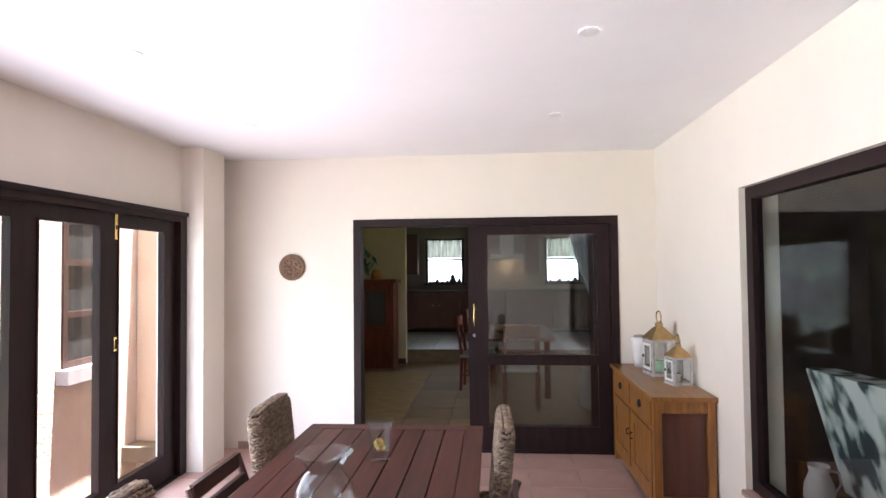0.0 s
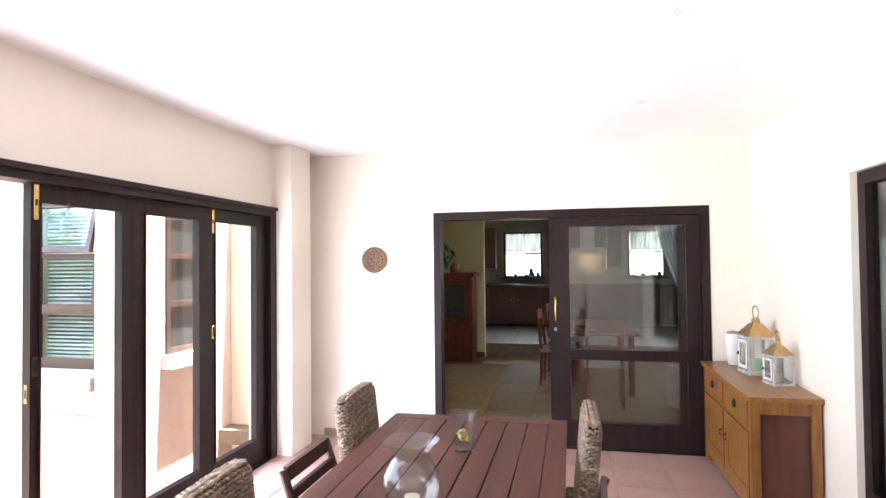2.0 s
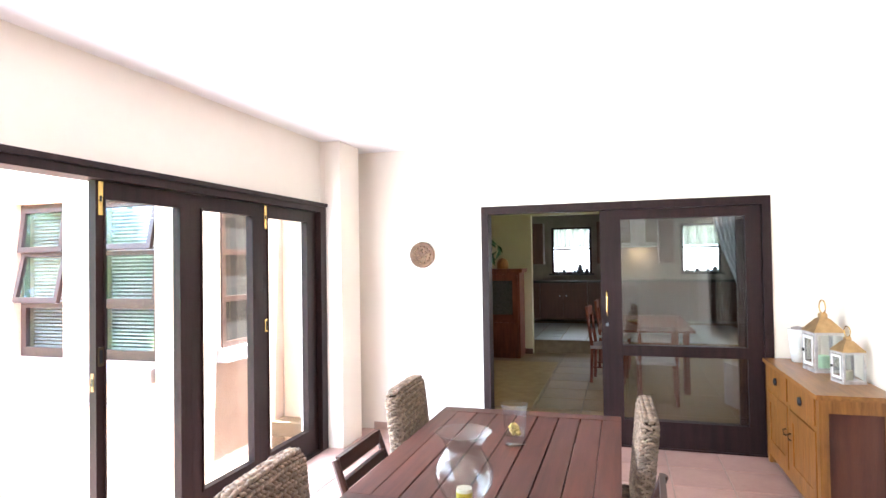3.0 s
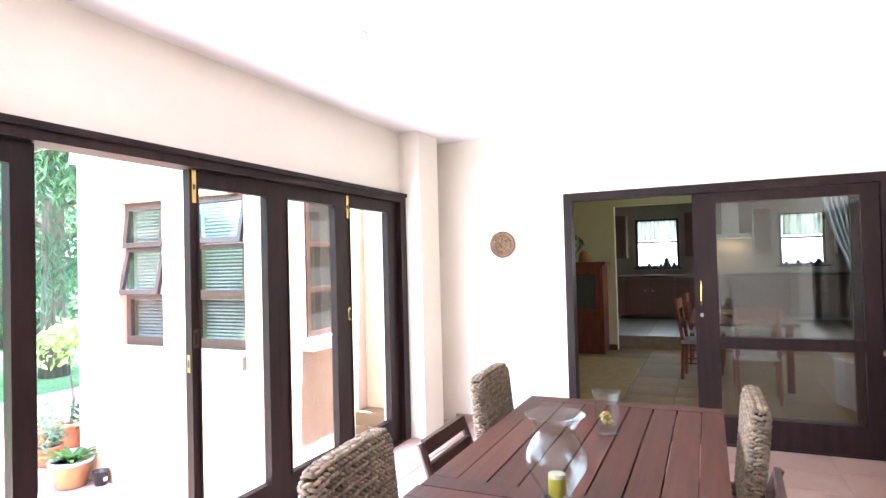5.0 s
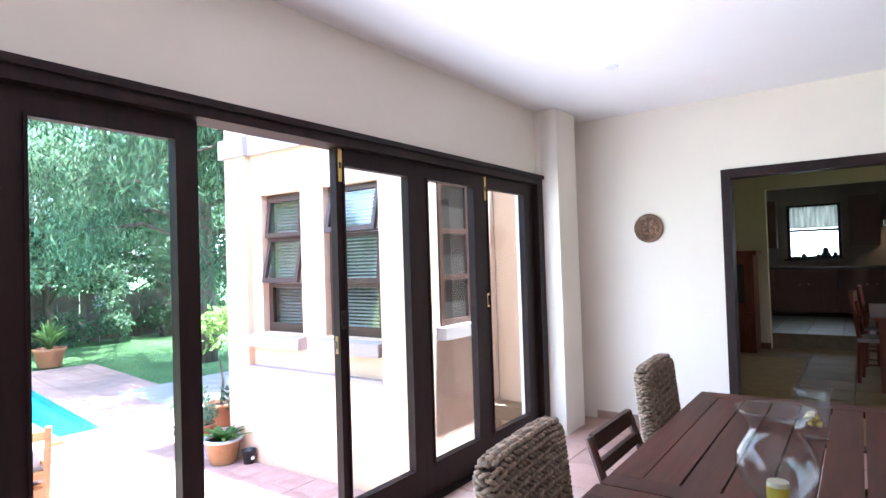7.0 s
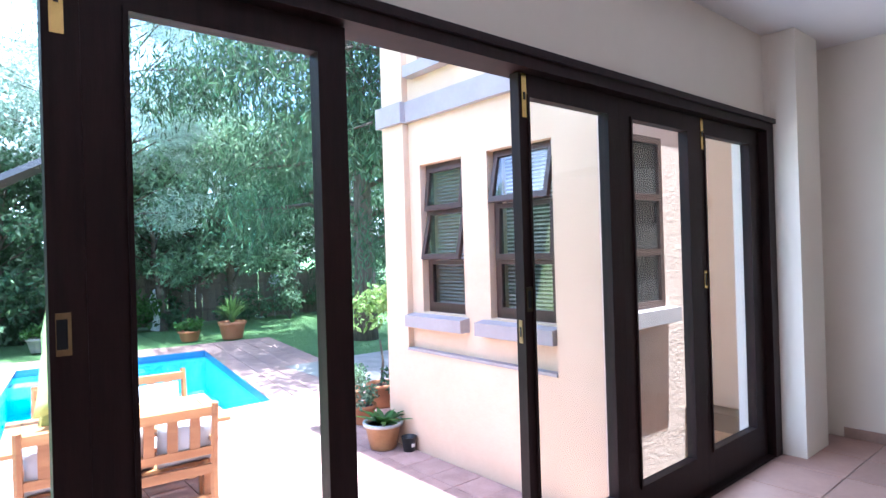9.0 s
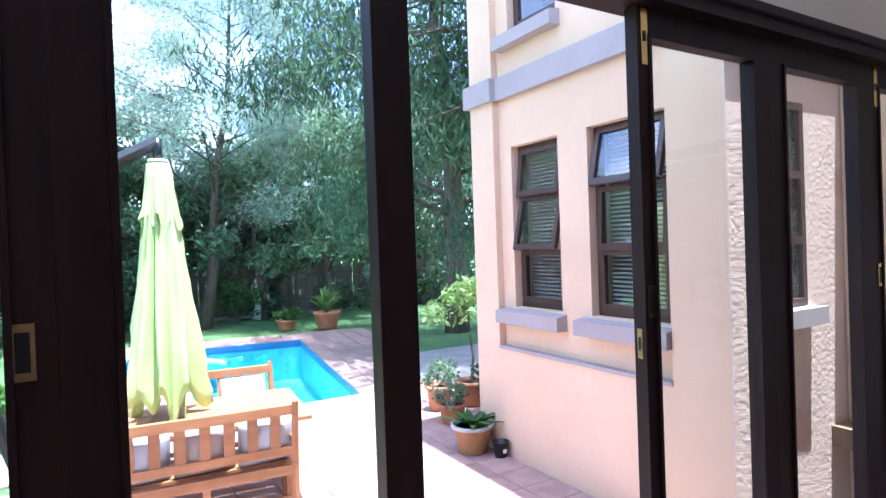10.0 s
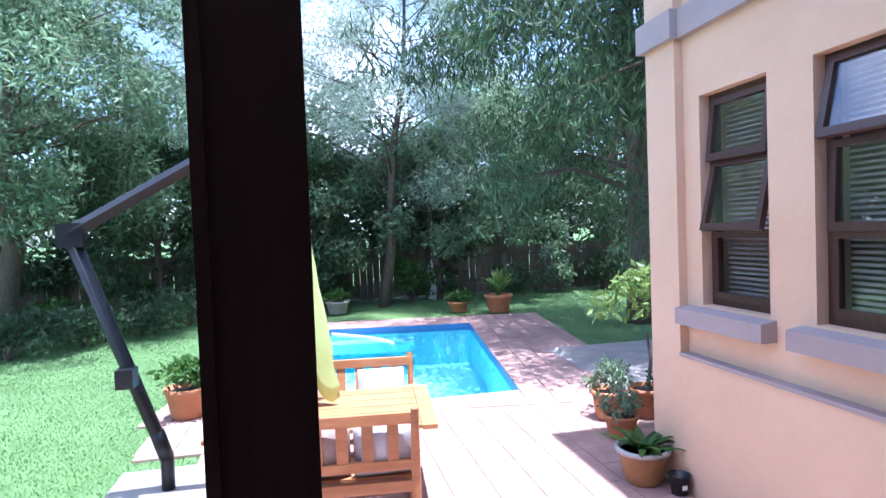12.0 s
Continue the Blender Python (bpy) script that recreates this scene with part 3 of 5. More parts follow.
for k in range(2):
    y0 = 0.06 + k * (CW / 2 - 0.03)
    y1 = y0 + CW / 2 - 0.09
    dr = part("drawer", boxes((-0.008, 0.012, y0, y1, 0.60, CH - 0.04)), M_PINE, cb, bevel=0.004)
    part("cup_handle", lathe([(0.0, 0), (0.03, 0), (0.026, 0.014), (0.0, 0.02)], 16), M_BLACK, dr, "dark iron cup handle", smooth=True).matrix_basis = pose(-0.008, (y0 + y1) / 2, 0.68, 0, -90, 0)
    d = part("door", boxes((-0.006, 0.014, y0, y0 + 0.07, 0.13, 0.56), (-0.006, 0.014, y1 - 0.07, y1, 0.13, 0.56), (-0.006, 0.014, y0 + 0.07, y1 - 0.07, 0.13, 0.20), (-0.006, 0.014, y0 + 0.07, y1 - 0.07, 0.49, 0.56)), M_PINE, cb, bevel=0.003)
    n = 4
    for j in range(n):
        w = (y1 - y0 - 0.14) / n
        part("board", boxes((0.002, 0.013, y0 + 0.07 + j * w + 0.002, y0 + 0.07 + (j + 1) * w - 0.002, 0.20, 0.49)), M_PINE, d, bevel=0.003)
    yh = y1 - 0.03 if k == 0 else y0 + 0.03
    part("knob", tube([(-0.006, yh, 0.36), (-0.022, yh, 0.365), (-0.026, yh, 0.40), (-0.006, yh, 0.405)], 0.006, 8), M_BLACK, d, "dark iron pull", smooth=True)

def lantern(x, y, s, turn, candle):
    t = thing("lantern", pose(x, y, CH, 0, 0, turn), "white distressed candle lantern with a brass pyramid roof", "lantern", "lanterns on the cabinet")
    a, h = 0.085 * s, 0.25 * s
    part("base", boxes((-a * 1.12, a * 1.12, -a * 1.12, a * 1.12, 0, 0.022 * s)), M_LANTERN, t, bevel=0.003)
    for sx in (-1, 1):
        for sy in (-1, 1):
            part("post", boxes((sx * a - 0.009 * s, sx * a + 0.009 * s, sy * a - 0.009 * s, sy * a + 0.009 * s, 0.022 * s, h)), M_LANTERN, t, bevel=0.002)
    part("top_frame", boxes((-a * 1.1, a * 1.1, -a * 1.1, a * 1.1, h, h + 0.018 * s)), M_LANTERN, t, bevel=0.002)
    for k in range(4):
        p = part("pane", boxes((-a + 0.009 * s, a - 0.009 * s, -0.0015, 0.0015, 0.03 * s, h)), M_CLEAR, t, "clear glass side")
        p.matrix_basis = pose(0, 0, 0, 0, 0, 90 * k) @ pose(0, a, 0)
        p.visible_shadow = False
    df = part("door_frame", boxes((-a - 0.014 * s, -a - 0.009 * s, -a * 0.8, -a * 0.62, 0.04 * s, h - 0.01), (-a - 0.014 * s, -a - 0.009 * s, a * 0.62, a * 0.8, 0.04 * s, h - 0.01), (-a - 0.014 * s, -a - 0.009 * s, -a * 0.62, a * 0.62, 0.04 * s, 0.062 * s), (-a - 0.014 * s, -a - 0.009 * s, -a * 0.62, a * 0.62, h - 0.03 * s, h - 0.01)), M_WHITE, t)
    part("latch", boxes((-a - 0.024 * s, -a - 0.014 * s, a * 0.6, a * 0.8, h * 0.5, h * 0.5 + 0.022 * s)), M_BLACK, df, "small dark latch", bevel=0.002)
    rf = bmesh.new()
    ring = [(a * 1.35, h + 0.018 * s), (a * 1.3, h + 0.028 * s), (a * 0.45, h + 0.105 * s), (a * 0.3, h + 0.11 * s), (a * 0.3, h + 0.135 * s), (a * 0.2, h + 0.145 * s)]
    part("roof", lathe([(r * 1.2, z) for r, z in ring], 4, rf), M_ROOF, t, "brushed brass roof").matrix_basis = pose(0, 0, 0, 0, 0, 45)
    zc = h + 0.185 * s
    part("ring_handle", tube([(0.0, 0.045 * s * math.cos(q), zc + 0.045 * s * math.sin(q)) for q in np.linspace(-math.pi / 2, 1.5 * math.pi, 25)], 0.005 * s, 8), M_BRASS, t, "brass carrying ring", smooth=True)
    part("candle", lathe([(0.0, 0.022 * s), (0.035 * s, 0.022 * s), (0.035 * s, 0.10 * s), (0.03 * s, 0.105 * s), (0, 0.10 * s)], 20), candle, t, "pillar candle", smooth=False)
lantern(-0.17, 4.86, 1.03, 8, M_GREENWAX)
lantern(-0.15, 4.46, 0.74, 12, M_WAX)
wv = thing("white_vase", (-0.235, 5.22, CH), "tall white tapered vase on the cabinet", "vase")
part("body", lathe([(0.0, 0), (0.045, 0), (0.06, 0.12), (0.068, 0.24), (0.072, 0.25), (0.066, 0.25), (0.055, 0.12), (0, 0.03)], 24), M_WHITE, wv, smooth=True)
part("filling", lathe([(0.0, 0.22), (0.055, 0.22), (0.045, 0.262), (0.0, 0.272)], 14), M_GREYTRIM, wv, "grey dried filling", smooth=True)

# ---- dining tables ----
TZ = 0.715
def dining_table(y0, y1, x0, x1, end):
    t = thing("patio_dining_table", ((x0 + x1) / 2, (y0 + y1) / 2, 0), "reddish teak slatted dining table pushed end to end", "dining table", "dining tables")
    w, l = (x1 - x0) / 2, (y1 - y0) / 2
    part("end_rail", boxes((-w, w, l - 0.10, l, TZ - 0.03, TZ)), M_TEAK, t, bevel=0.004)
    part("end_rail", boxes((-w, w, -l, -l + 0.10, TZ - 0.03, TZ)), M_TEAK, t, bevel=0.004)
    part("side_rail", boxes((-w, -w + 0.10, -l + 0.103, l - 0.103, TZ - 0.03, TZ)), M_TEAK, t, bevel=0.004)
    part("side_rail", boxes((w - 0.10, w, -l + 0.103, l - 0.103, TZ - 0.03, TZ)), M_TEAK, t, bevel=0.004)
    n = 7
    sw = (2 * w - 0.2) / n
    for k in range(n):
        part("slat", boxes((-w + 0.10 + k * sw + 0.004, -w + 0.10 + (k + 1) * sw - 0.004, -l + 0.103, l - 0.103, TZ - 0.026, TZ - 0.001)), M_TEAK, t, bevel=0.003)
    for sx in (-1, 1):
        part("apron", boxes((sx * (w - 0.06) - 0.012, sx * (w - 0.06) + 0.012, -l + 0.08, l - 0.08, TZ - 0.11, TZ - 0.031)), M_TEAKD, t, bevel=0.003)
        for sy in (-1, 1):
            part("leg", boxes((sx * (w - 0.07) - 0.033, sx * (w - 0.07) + 0.033, sy * (l - 0.07) - 0.033, sy * (l - 0.07) + 0.033, 0, TZ - 0.031)), M_TEAKD, t, bevel=0.005)
    return t
dining_table(2.135, 3.618, -2.567, -1.535, 1)
dining_table(0.95, 2.128, -2.575, -1.525, 0)

# ---- chairs ----
def rope_back(w, h, d, z0, rows, seed):
    """Rows of twisted plaited rope wound round a flat, round-shouldered slab."""
    rng = random.Random(seed)
    bm = bmesh.new()
    rh = h / rows
    for r in range(rows):
        f = (r + 0.5) / rows
        z = z0 + (r + 0.5) * rh
        shrink = max(0.0, (f - 0.90) / 0.10) ** 2
        dd, ww = d * (1 - 0.55 * shrink), w * (1 - 0.06 * shrink) - d
        ring = 2 * ww + math.pi * dd
        n = int(ring / 0.027)
        for k in range(n):
            s = (k + 0.5 * (r % 2)) / n * ring
            if s < ww:
                x, y, a = -ww / 2 + s, -dd / 2, 0.0
            elif s < ww + math.pi * dd / 2:
                q = (s - ww) / (dd / 2)
                x, y, a = ww / 2 + math.sin(q) * dd / 2, -math.cos(q) * dd / 2, q
            elif s < 2 * ww + math.pi * dd / 2:
                x, y, a = ww / 2 - (s - ww - math.pi * dd / 2), dd / 2, 0.0
            else:
                q = (s - 2 * ww - math.pi * dd / 2) / (dd / 2)
                x, y, a = -ww / 2 - math.sin(q) * dd / 2, math.cos(q) * dd / 2, q
            c = Vector((x, y + 0.10 * (z - z0), z - 0.02 * (x / w * 2) ** 4 * f + rng.uniform(-0.002, 0.002)))
            tilt = (20 if r % 2 else -20) + rng.uniform(-6, 6)
            m = Matrix.Translation(c) @ Euler((0, 0, a)).to_matrix().to_4x4() @ Euler((0, radians(tilt), 0)).to_matrix().to_4x4() @ Matrix.Diagonal((0.022, 0.011, rh * 0.50, 1))
            bmesh.ops.create_icosphere(bm, subdivisions=1, radius=1.0, matrix=m)
    n = int((w - d) / 0.026)
    for k in range(n + 1):  # strands closing the top edge
        x = -(w - d) / 2 + k * (w - d) / n
        c = Vector((x, 0.10 * h, z0 + h - 0.006 - 0.02 * (x / w * 2) ** 4 + rng.uniform(-0.002, 0.002)))
        m = Matrix.Translation(c) @ Euler((0, 0, radians(22))).to_matrix().to_4x4() @ Matrix.Diagonal((0.022, 0.018, 0.009, 1))
        bmesh.ops.create_icosphere(bm, subdivisions=1, radius=1.0, matrix=m)
    return bm

def woven_chair(m):
    t = thing("woven_dining_chair", m, "high-backed dining chair woven in brown water hyacinth rope", "dining chair", "woven dining chairs")
    part("backrest", rope_back(0.54, 0.485, 0.066, 0.43, 29, 3), M_ROPE, t, "plaited rope back", smooth=True).matrix_basis = pose(0, 0.20, 0)
    core = boxes((-0.225, 0.225, 0.176, 0.224, 0.43, 0.896))
    for v in core.verts:
        v.co.y += 0.10 * (v.co.z - 0.44)
    part("back_core", core, M_CORE, t)
    seat = bmesh.new()
    rng = random.Random(5)
    for i in range(11):
        for j in range(10):
            mm = Matrix.Translation((-0.2 + i * 0.04, -0.24 + j * 0.048, 0.435 + rng.uniform(-0.003, 0.003))) @ Euler((0, 0, radians(30 if i % 2 else -30))).to_matrix().to_4x4() @ Matrix.Diagonal((0.024, 0.034, 0.016, 1))
            bmesh.ops.create_icosphere(seat, subdivisions=1, radius=1.0, matrix=mm)
    part("seat", seat, M_ROPE, t, "plaited rope seat", smooth=True)
    part("seat_core", boxes((-0.215, 0.215, -0.25, 0.215, 0.36, 0.425)), M_CORE, t, bevel=0.01)
    for sx in (-1, 1):
        for y in (-0.22, 0.19):
            part("leg", tube([(sx * 0.195, y, 0.0), (sx * 0.195, y, 0.36)], [0.022, 0.027], 10), M_ROPE, t)
    return t

def slat_chair(m):
    t = thing("slatted_folding_chair", m, "dark teak slatted folding garden chair", "folding chair", "slatted chairs")
    for sx in (-1, 1):
        part("back_post", tube([(sx * 0.23, -0.20, 0.0), (sx * 0.23, 0.10, 0.40), (sx * 0.23, 0.22, 0.745)], [0.02, 0.02, 0.018], 8), M_TEAKD, t)
        part("front_leg", tube([(sx * 0.20, 0.22, 0.0), (sx * 0.20, -0.22, 0.44)], 0.018, 8), M_TEAKD, t)
    for z, hh in ((0.72, 0.07), (0.635, 0.048), (0.565, 0.045)):
        y = 0.10 + (z - 0.4) * 0.35
        part("back_slat", boxes((-0.22, 0.22, y - 0.011, y + 0.011, z - hh / 2, z + hh / 2)), M_TEAKD, t, bevel=0.004)
    for k in range(6):
        part("seat_slat", boxes((-0.21, 0.21, -0.23 + k * 0.07, -0.175 + k * 0.07, 0.435, 0.455)), M_TEAKD, t, bevel=0.004)
    return t
wc = woven_chair(pose(-2.485, 3.36, 0, 0, 0, 92))
copy_thing(wc, pose(-2.465, 1.91, 0, 0, 0, 94))
copy_thing(wc, pose(-1.66, 3.10, 0, 0, 0, -89))
copy_thing(wc, pose(-1.58, 1.62, 0, 0, 0, -92))
sc = slat_chair(pose(-2.52, 2.71, 0, 0, 0, 90))
copy_thing(sc, pose(-1.60, 2.42, 0, 0, 0, -92))

# ---- glassware on the table ----
hv = thing("hurricane_vase", (-2.07, 2.17, TZ), "clear blown glass hurricane vase with a flared rim", "glass vase")
v = part("foot", lathe([(0.0, 0.0), (0.056, 0.0), (0.058, 0.006), (0.046, 0.011), (0.0, 0.011)], 32), M_CLEAR, hv, smooth=True)
v.visible_shadow = False
v = part("vessel", lathe([(0.0, 0.012), (0.044, 0.012), (0.050, 0.03), (0.072, 0.062), (0.097, 0.10), (0.105, 0.135), (0.100, 0.168), (0.082, 0.20), (0.067, 0.222), (0.065, 0.238), (0.080, 0.268), (0.102, 0.288), (0.099, 0.289), (0.077, 0.27), (0.062, 0.238), (0.064, 0.222), (0.079, 0.20), (0.097, 0.168), (0.102, 0.135), (0.094, 0.10), (0.069, 0.064), (0.046, 0.032), (0.0, 0.016)], 40), M_CLEAR, hv, smooth=True)
v.visible_shadow = False
jc = thing("jar_candle", (-2.07, 2.17, TZ + 0.017), "small candle jar with a yellow label standing inside the glass vase", "candle")
part("jar", lathe([(0.0, 0), (0.027, 0), (0.029, 0.008), (0.029, 0.06), (0, 0.06)], 24), M_YELLOW, jc, "yellow paper label")
part("wax", lathe([(0.0, 0.06), (0.029, 0.06), (0.027, 0.072), (0.0, 0.07)], 24), M_WAX, jc, "cream wax top")
gg = thing("footed_glass", (-2.03, 2.985, TZ), "clear footed glass holding tan pot pourri", "glass")
v = part("vessel", lathe([(0.0, 0.0), (0.05, 0.0), (0.05, 0.006), (0.03, 0.02), (0.05, 0.04), (0.055, 0.09), (0.056, 0.16), (0.066, 0.195), (0.063, 0.196), (0.053, 0.16), (0.051, 0.09), (0.044, 0.045), (0.0, 0.035)], 36), M_CLEAR, gg, smooth=True)
v.visible_shadow = False
pb = bmesh.new()
rg = random.Random(9)
for k in range(22):
    a, r = rg.uniform(0, 6.28), rg.uniform(0, 0.032)
    bmesh.ops.create_icosphere(pb, subdivisions=1, radius=rg.uniform(0.009, 0.014), matrix=Matrix.Translation((r * math.cos(a), r * math.sin(a), 0.05 + rg.uniform(0, 0.045))))
tagged(part("pot_pourri", pb, M_PEBBLE, gg, "tan dried pot pourri", smooth=True), kind="stuff")

# ---- dining room and kitchen beyond the sliding door ----
setting("floor_dining", boxes((-5.3, 3.2, YB + 0.0, 14.0, -0.15, -0.008)), M_GROUT2, "beige tiled dining room floor", "floor")
setting("wall_dining_west", boxes((-4.6, -4.45, YB + 0.2, 10.2, 0, H)), M_CREAMDIM, "dining room wall, its cream darkened to stand for dim light", "wall")
setting("wall_dining_north", boxes((-4.6, -2.98, 10.2, 10.35, 0, H), (-2.98, 3.2, 10.2, 10.35, 2.36, H), (0.9, 3.2, 10.2, 10.35, 0, 2.36)), M_CREAMDIM, "wall with a wide opening to the kitchen, cream darkened for dim light", "wall")
kfloor = setting("floor_kitchen", boxes((-5.15, 3.05, 10.36, 13.5, -0.007, 0.214)), M_GROUT2, "pale tiled kitchen floor one step up", "floor", bevel=0.006)
setting("skirting_dining", boxes((-4.4, -2.98, 10.17, 10.198, 0, 0.09)), M_KITCH, "dark wooden skirting board", "skirting")
# unseen gap at y 7.3 to 9.1, added for the warm fill lamp
setting("wall_dining_east", boxes((3.05, 3.2, YB + 0.2, 7.3, 0, H), (3.05, 3.2, 9.1, 13.7, 0, H), (3.05, 3.2, 7.3, 9.1, 0, 0.8), (3.05, 3.2, 7.3, 9.1, 2.2, H)), M_CREAMDIM, "dining room wall, its cream darkened to stand for dim light", "wall")
setting("ceiling_dining", boxes((-5.3, 3.2, YB + 0.22, 14.0, H, H + 0.15)), M_CEIL, "white dining room ceiling", "ceiling")
KW = ((-3.0, -2.13), (-0.29, 0.49))
setting("wall_kitchen", boxes((-5.3, -3.0, 13.5, 13.65, 0, H), (-2.13, -0.29, 13.5, 13.65, 0, H), (0.49, 3.2, 13.5, 13.65, 0, H), (-3.0, -2.13, 13.5, 13.65, 0, 1.28), (-3.0, -2.13, 13.5, 13.65, 2.31, H), (-0.29, 0.49, 13.5, 13.65, 0, 1.28), (-0.29, 0.49, 13.5, 13.65, 2.31, H), (-5.3, -5.15, 10.35, 13.5, 0, H)), M_KSHADE, "kitchen wall with two windows, its cream darkened by painted backlit shade", "wall")
for k, (a, b) in enumerate(KW):
    w = tagged(part("window_%d" % (k + 2), boxes((a, a + 0.05, 13.5, 13.56, 1.28, 2.31), (b - 0.05, b, 13.5, 13.56, 1.28, 2.31), (a + 0.05, b - 0.05, 13.5, 13.56, 2.26, 2.31), (a + 0.05, b - 0.05, 13.5, 13.56, 1.28, 1.33), (a + 0.05, b - 0.05, 13.5, 13.56, 1.80, 1.845)), M_FRAME), "dark framed kitchen window with a half curtain", "window", kind="structure")
    glass_pane("pane", boxes((a + 0.05, b - 0.05, 13.53, 13.535, 1.33, 1.80)), w)
    glass_pane("pane", boxes((a + 0.05, b - 0.05, 13.53, 13.535, 1.845, 2.26)), w)
    cu = bmesh.new()
    n = 46
    x = np.linspace(a + 0.05, b - 0.05, n)
    r0 = [cu.verts.new((q, 13.47 + 0.014 * math.sin(q * 70 + k), 2.27)) for q in x]
    r1 = [cu.verts.new((q, 13.47 + 0.018 * math.sin(q * 70 + k + 0.3), 1.86)) for q in x]
    for i in range(n - 1):
        cu.faces.new((r0[i], r0[i + 1], r1[i + 1], r1[i]))
    ct = thing("half_curtain", (0, 0, 0), "thin pale half curtain across the kitchen window", "curtain", "kitchen curtains")
    part("fabric", cu, M_NET, ct)
    part("rod", tube([(a, 13.47, 2.275), (b, 13.47, 2.275)], 0.008, 8), M_BLACK, ct)
    part("window_sill", boxes((a - 0.05, b + 0.05, 13.37, 13.5, 1.25, 1.284)), M_GRANITE, w)
setting("backdrop", boxes((-4.6, 2.0, 14.6, 14.62, 0.3, 3.6)), M_DAY, "bright daylight beyond the kitchen windows", "backdrop")
for k in range(6):
    x0 = -4.2 + k * 1.0
    ku = thing("kitchen_base_unit", (x0, 12.9, 0.22), "dark wooden kitchen base cabinet below the worktop", "kitchen unit", "kitchen units")
    part("body", boxes((0.002, 0.996, 0.02, 0.58, 0.1, 0.88)), M_KITCH, ku)
    for j in range(2):
        d = part("door", boxes((0.01 + j * 0.495, 0.485 + j * 0.495, 0.0, 0.02, 0.12, 0.86)), M_KITCH, ku, bevel=0.004)
        part("knob", lathe([(0, 0), (0.012, 0), (0.015, 0.02), (0, 0.024)], 10), M_STEEL, d, smooth=True).matrix_basis = pose(0.42 + j * 0.14, 0.0, 0.6, 90, 0, 0)
for x0, x1 in ((-4.3, -3.15), (-2.0, -1.55), (-0.75, -0.45), (0.62, 1.8)):
    wu = thing("kitchen_wall_unit", (x0, 13.16, 1.5), "dark wooden kitchen wall cabinet beside the window", "kitchen unit", "kitchen wall units")
    part("body", boxes((0, x1 - x0, 0.02, 0.335, 0, 0.9)), M_KITCH, wu)
    part("door", boxes((0.008, x1 - x0 - 0.008, 0.0, 0.02, 0.01, 0.89)), M_KITCH, wu, bevel=0.004)
ho = thing("cooker_hood", (-1.5, 13.05, 1.84), "grey metal cooker hood with a warm lamp", "cooker hood")
part("canopy", boxes((0, 0.7, 0, 0.44, 0.0, 0.09)), M_STEEL, ho, bevel=0.006)
part("flue", boxes((0.2, 0.5, 0.16, 0.44, 0.09, 0.8)), M_STEEL, ho, bevel=0.004)
wt = thing("kitchen_worktop", (-4.2, 12.86, 1.10), "dark granite kitchen worktop", "worktop")
part("slab", boxes((0, 6.0, 0, 0.63, 0, 0.04)), M_GRANITE, wt, bevel=0.004)
def ornament(x, y, z, h, r, m=M_BLACK, name="sill_ornament", label="small dark ornament standing on the window ledge", cat="ornament"):
    t = thing(name, (x, y, z), label, cat, "ornaments by the window")
    part("body", lathe([(0, 0), (r, 0), (r * 0.9, h * 0.35), (r * 0.55, h * 0.6), (r * 0.62, h * 0.75), (r * 0.35, h * 0.95), (0, h)], 14), m, t, smooth=True)
for x, h, r in ((-2.88, 0.36, 0.05), (-2.73, 0.42, 0.07), (-2.50, 0.40, 0.06), (-2.38, 0.58, 0.09), (-2.23, 0.45, 0.06), (-0.18, 0.4, 0.06), (0.02, 0.43, 0.08), (0.22, 0.4, 0.06), (0.36, 0.46, 0.08)):
    ornament(x, 13.44, 1.285, (h - 0.28) * 0.7, r)
# hutch in the corner
hu = thing("display_hutch", pose(-3.66, 9.86, 0, 0, 0, -90), "red mahogany display cabinet with glazed doors", "display cabinet")
part("body", boxes((-0.32, 0.18, -0.55, 0.55, 0, 1.40)), M_HUTCH, hu, bevel=0.006)
part("cornice", boxes((-0.34, 0.23, -0.6, 0.6, 1.40, 1.46)), M_HUTCH, hu, bevel=0.012)
for k in range(2):
    y0 = -0.53 + k * 0.535
    d = part("door", boxes((0.182, 0.205, y0, y0 + 0.09, 0.62, 1.36), (0.182, 0.205, y0 + 0.43, y0 + 0.52, 0.62, 1.36), (0.182, 0.205, y0 + 0.09, y0 + 0.43, 0.62, 0.71), (0.182, 0.205, y0 + 0.09, y0 + 0.43, 1.27, 1.36)), M_HUTCH, hu, bevel=0.004)
    part("pane", boxes((0.184, 0.19, y0 + 0.09, y0 + 0.43, 0.71, 1.27)), M_GRANITE, d, "dark reflecting glass")
    part("lower_door", boxes((0.182, 0.2, y0, y0 + 0.52, 0.08, 0.58)), M_HUTCH, hu, bevel=0.006)
mc = thing("mantel_clock", (-3.42, 9.88, 1.46), "small rounded wooden mantel clock on the hutch", "clock")
part("case", lathe([(0, 0), (0.10, 0), (0.10, 0.09), (0.07, 0.16), (0.0, 0.19)], 18), M_PINE, mc, smooth=True)
hp = thing("trailing_plant", (-3.80, 9.80, 1.46), "green trailing houseplant in a dark pot on the hutch", "houseplant")
part("pot", lathe([(0, 0), (0.07, 0), (0.09, 0.15), (0.075, 0.15), (0, 0.12)], 16), M_POT, hp, smooth=True)
leaf_cloud("foliage", [(0.05, 0, 0.55, 0.20), (0.20, 0.05, 0.46, 0.15), (0.25, -0.12, 0.36, 0.13), (-0.1, 0.1, 0.52, 0.15)], 38, 0.26, M_LEAF[1], hp, 21, 0.6, 0.35)
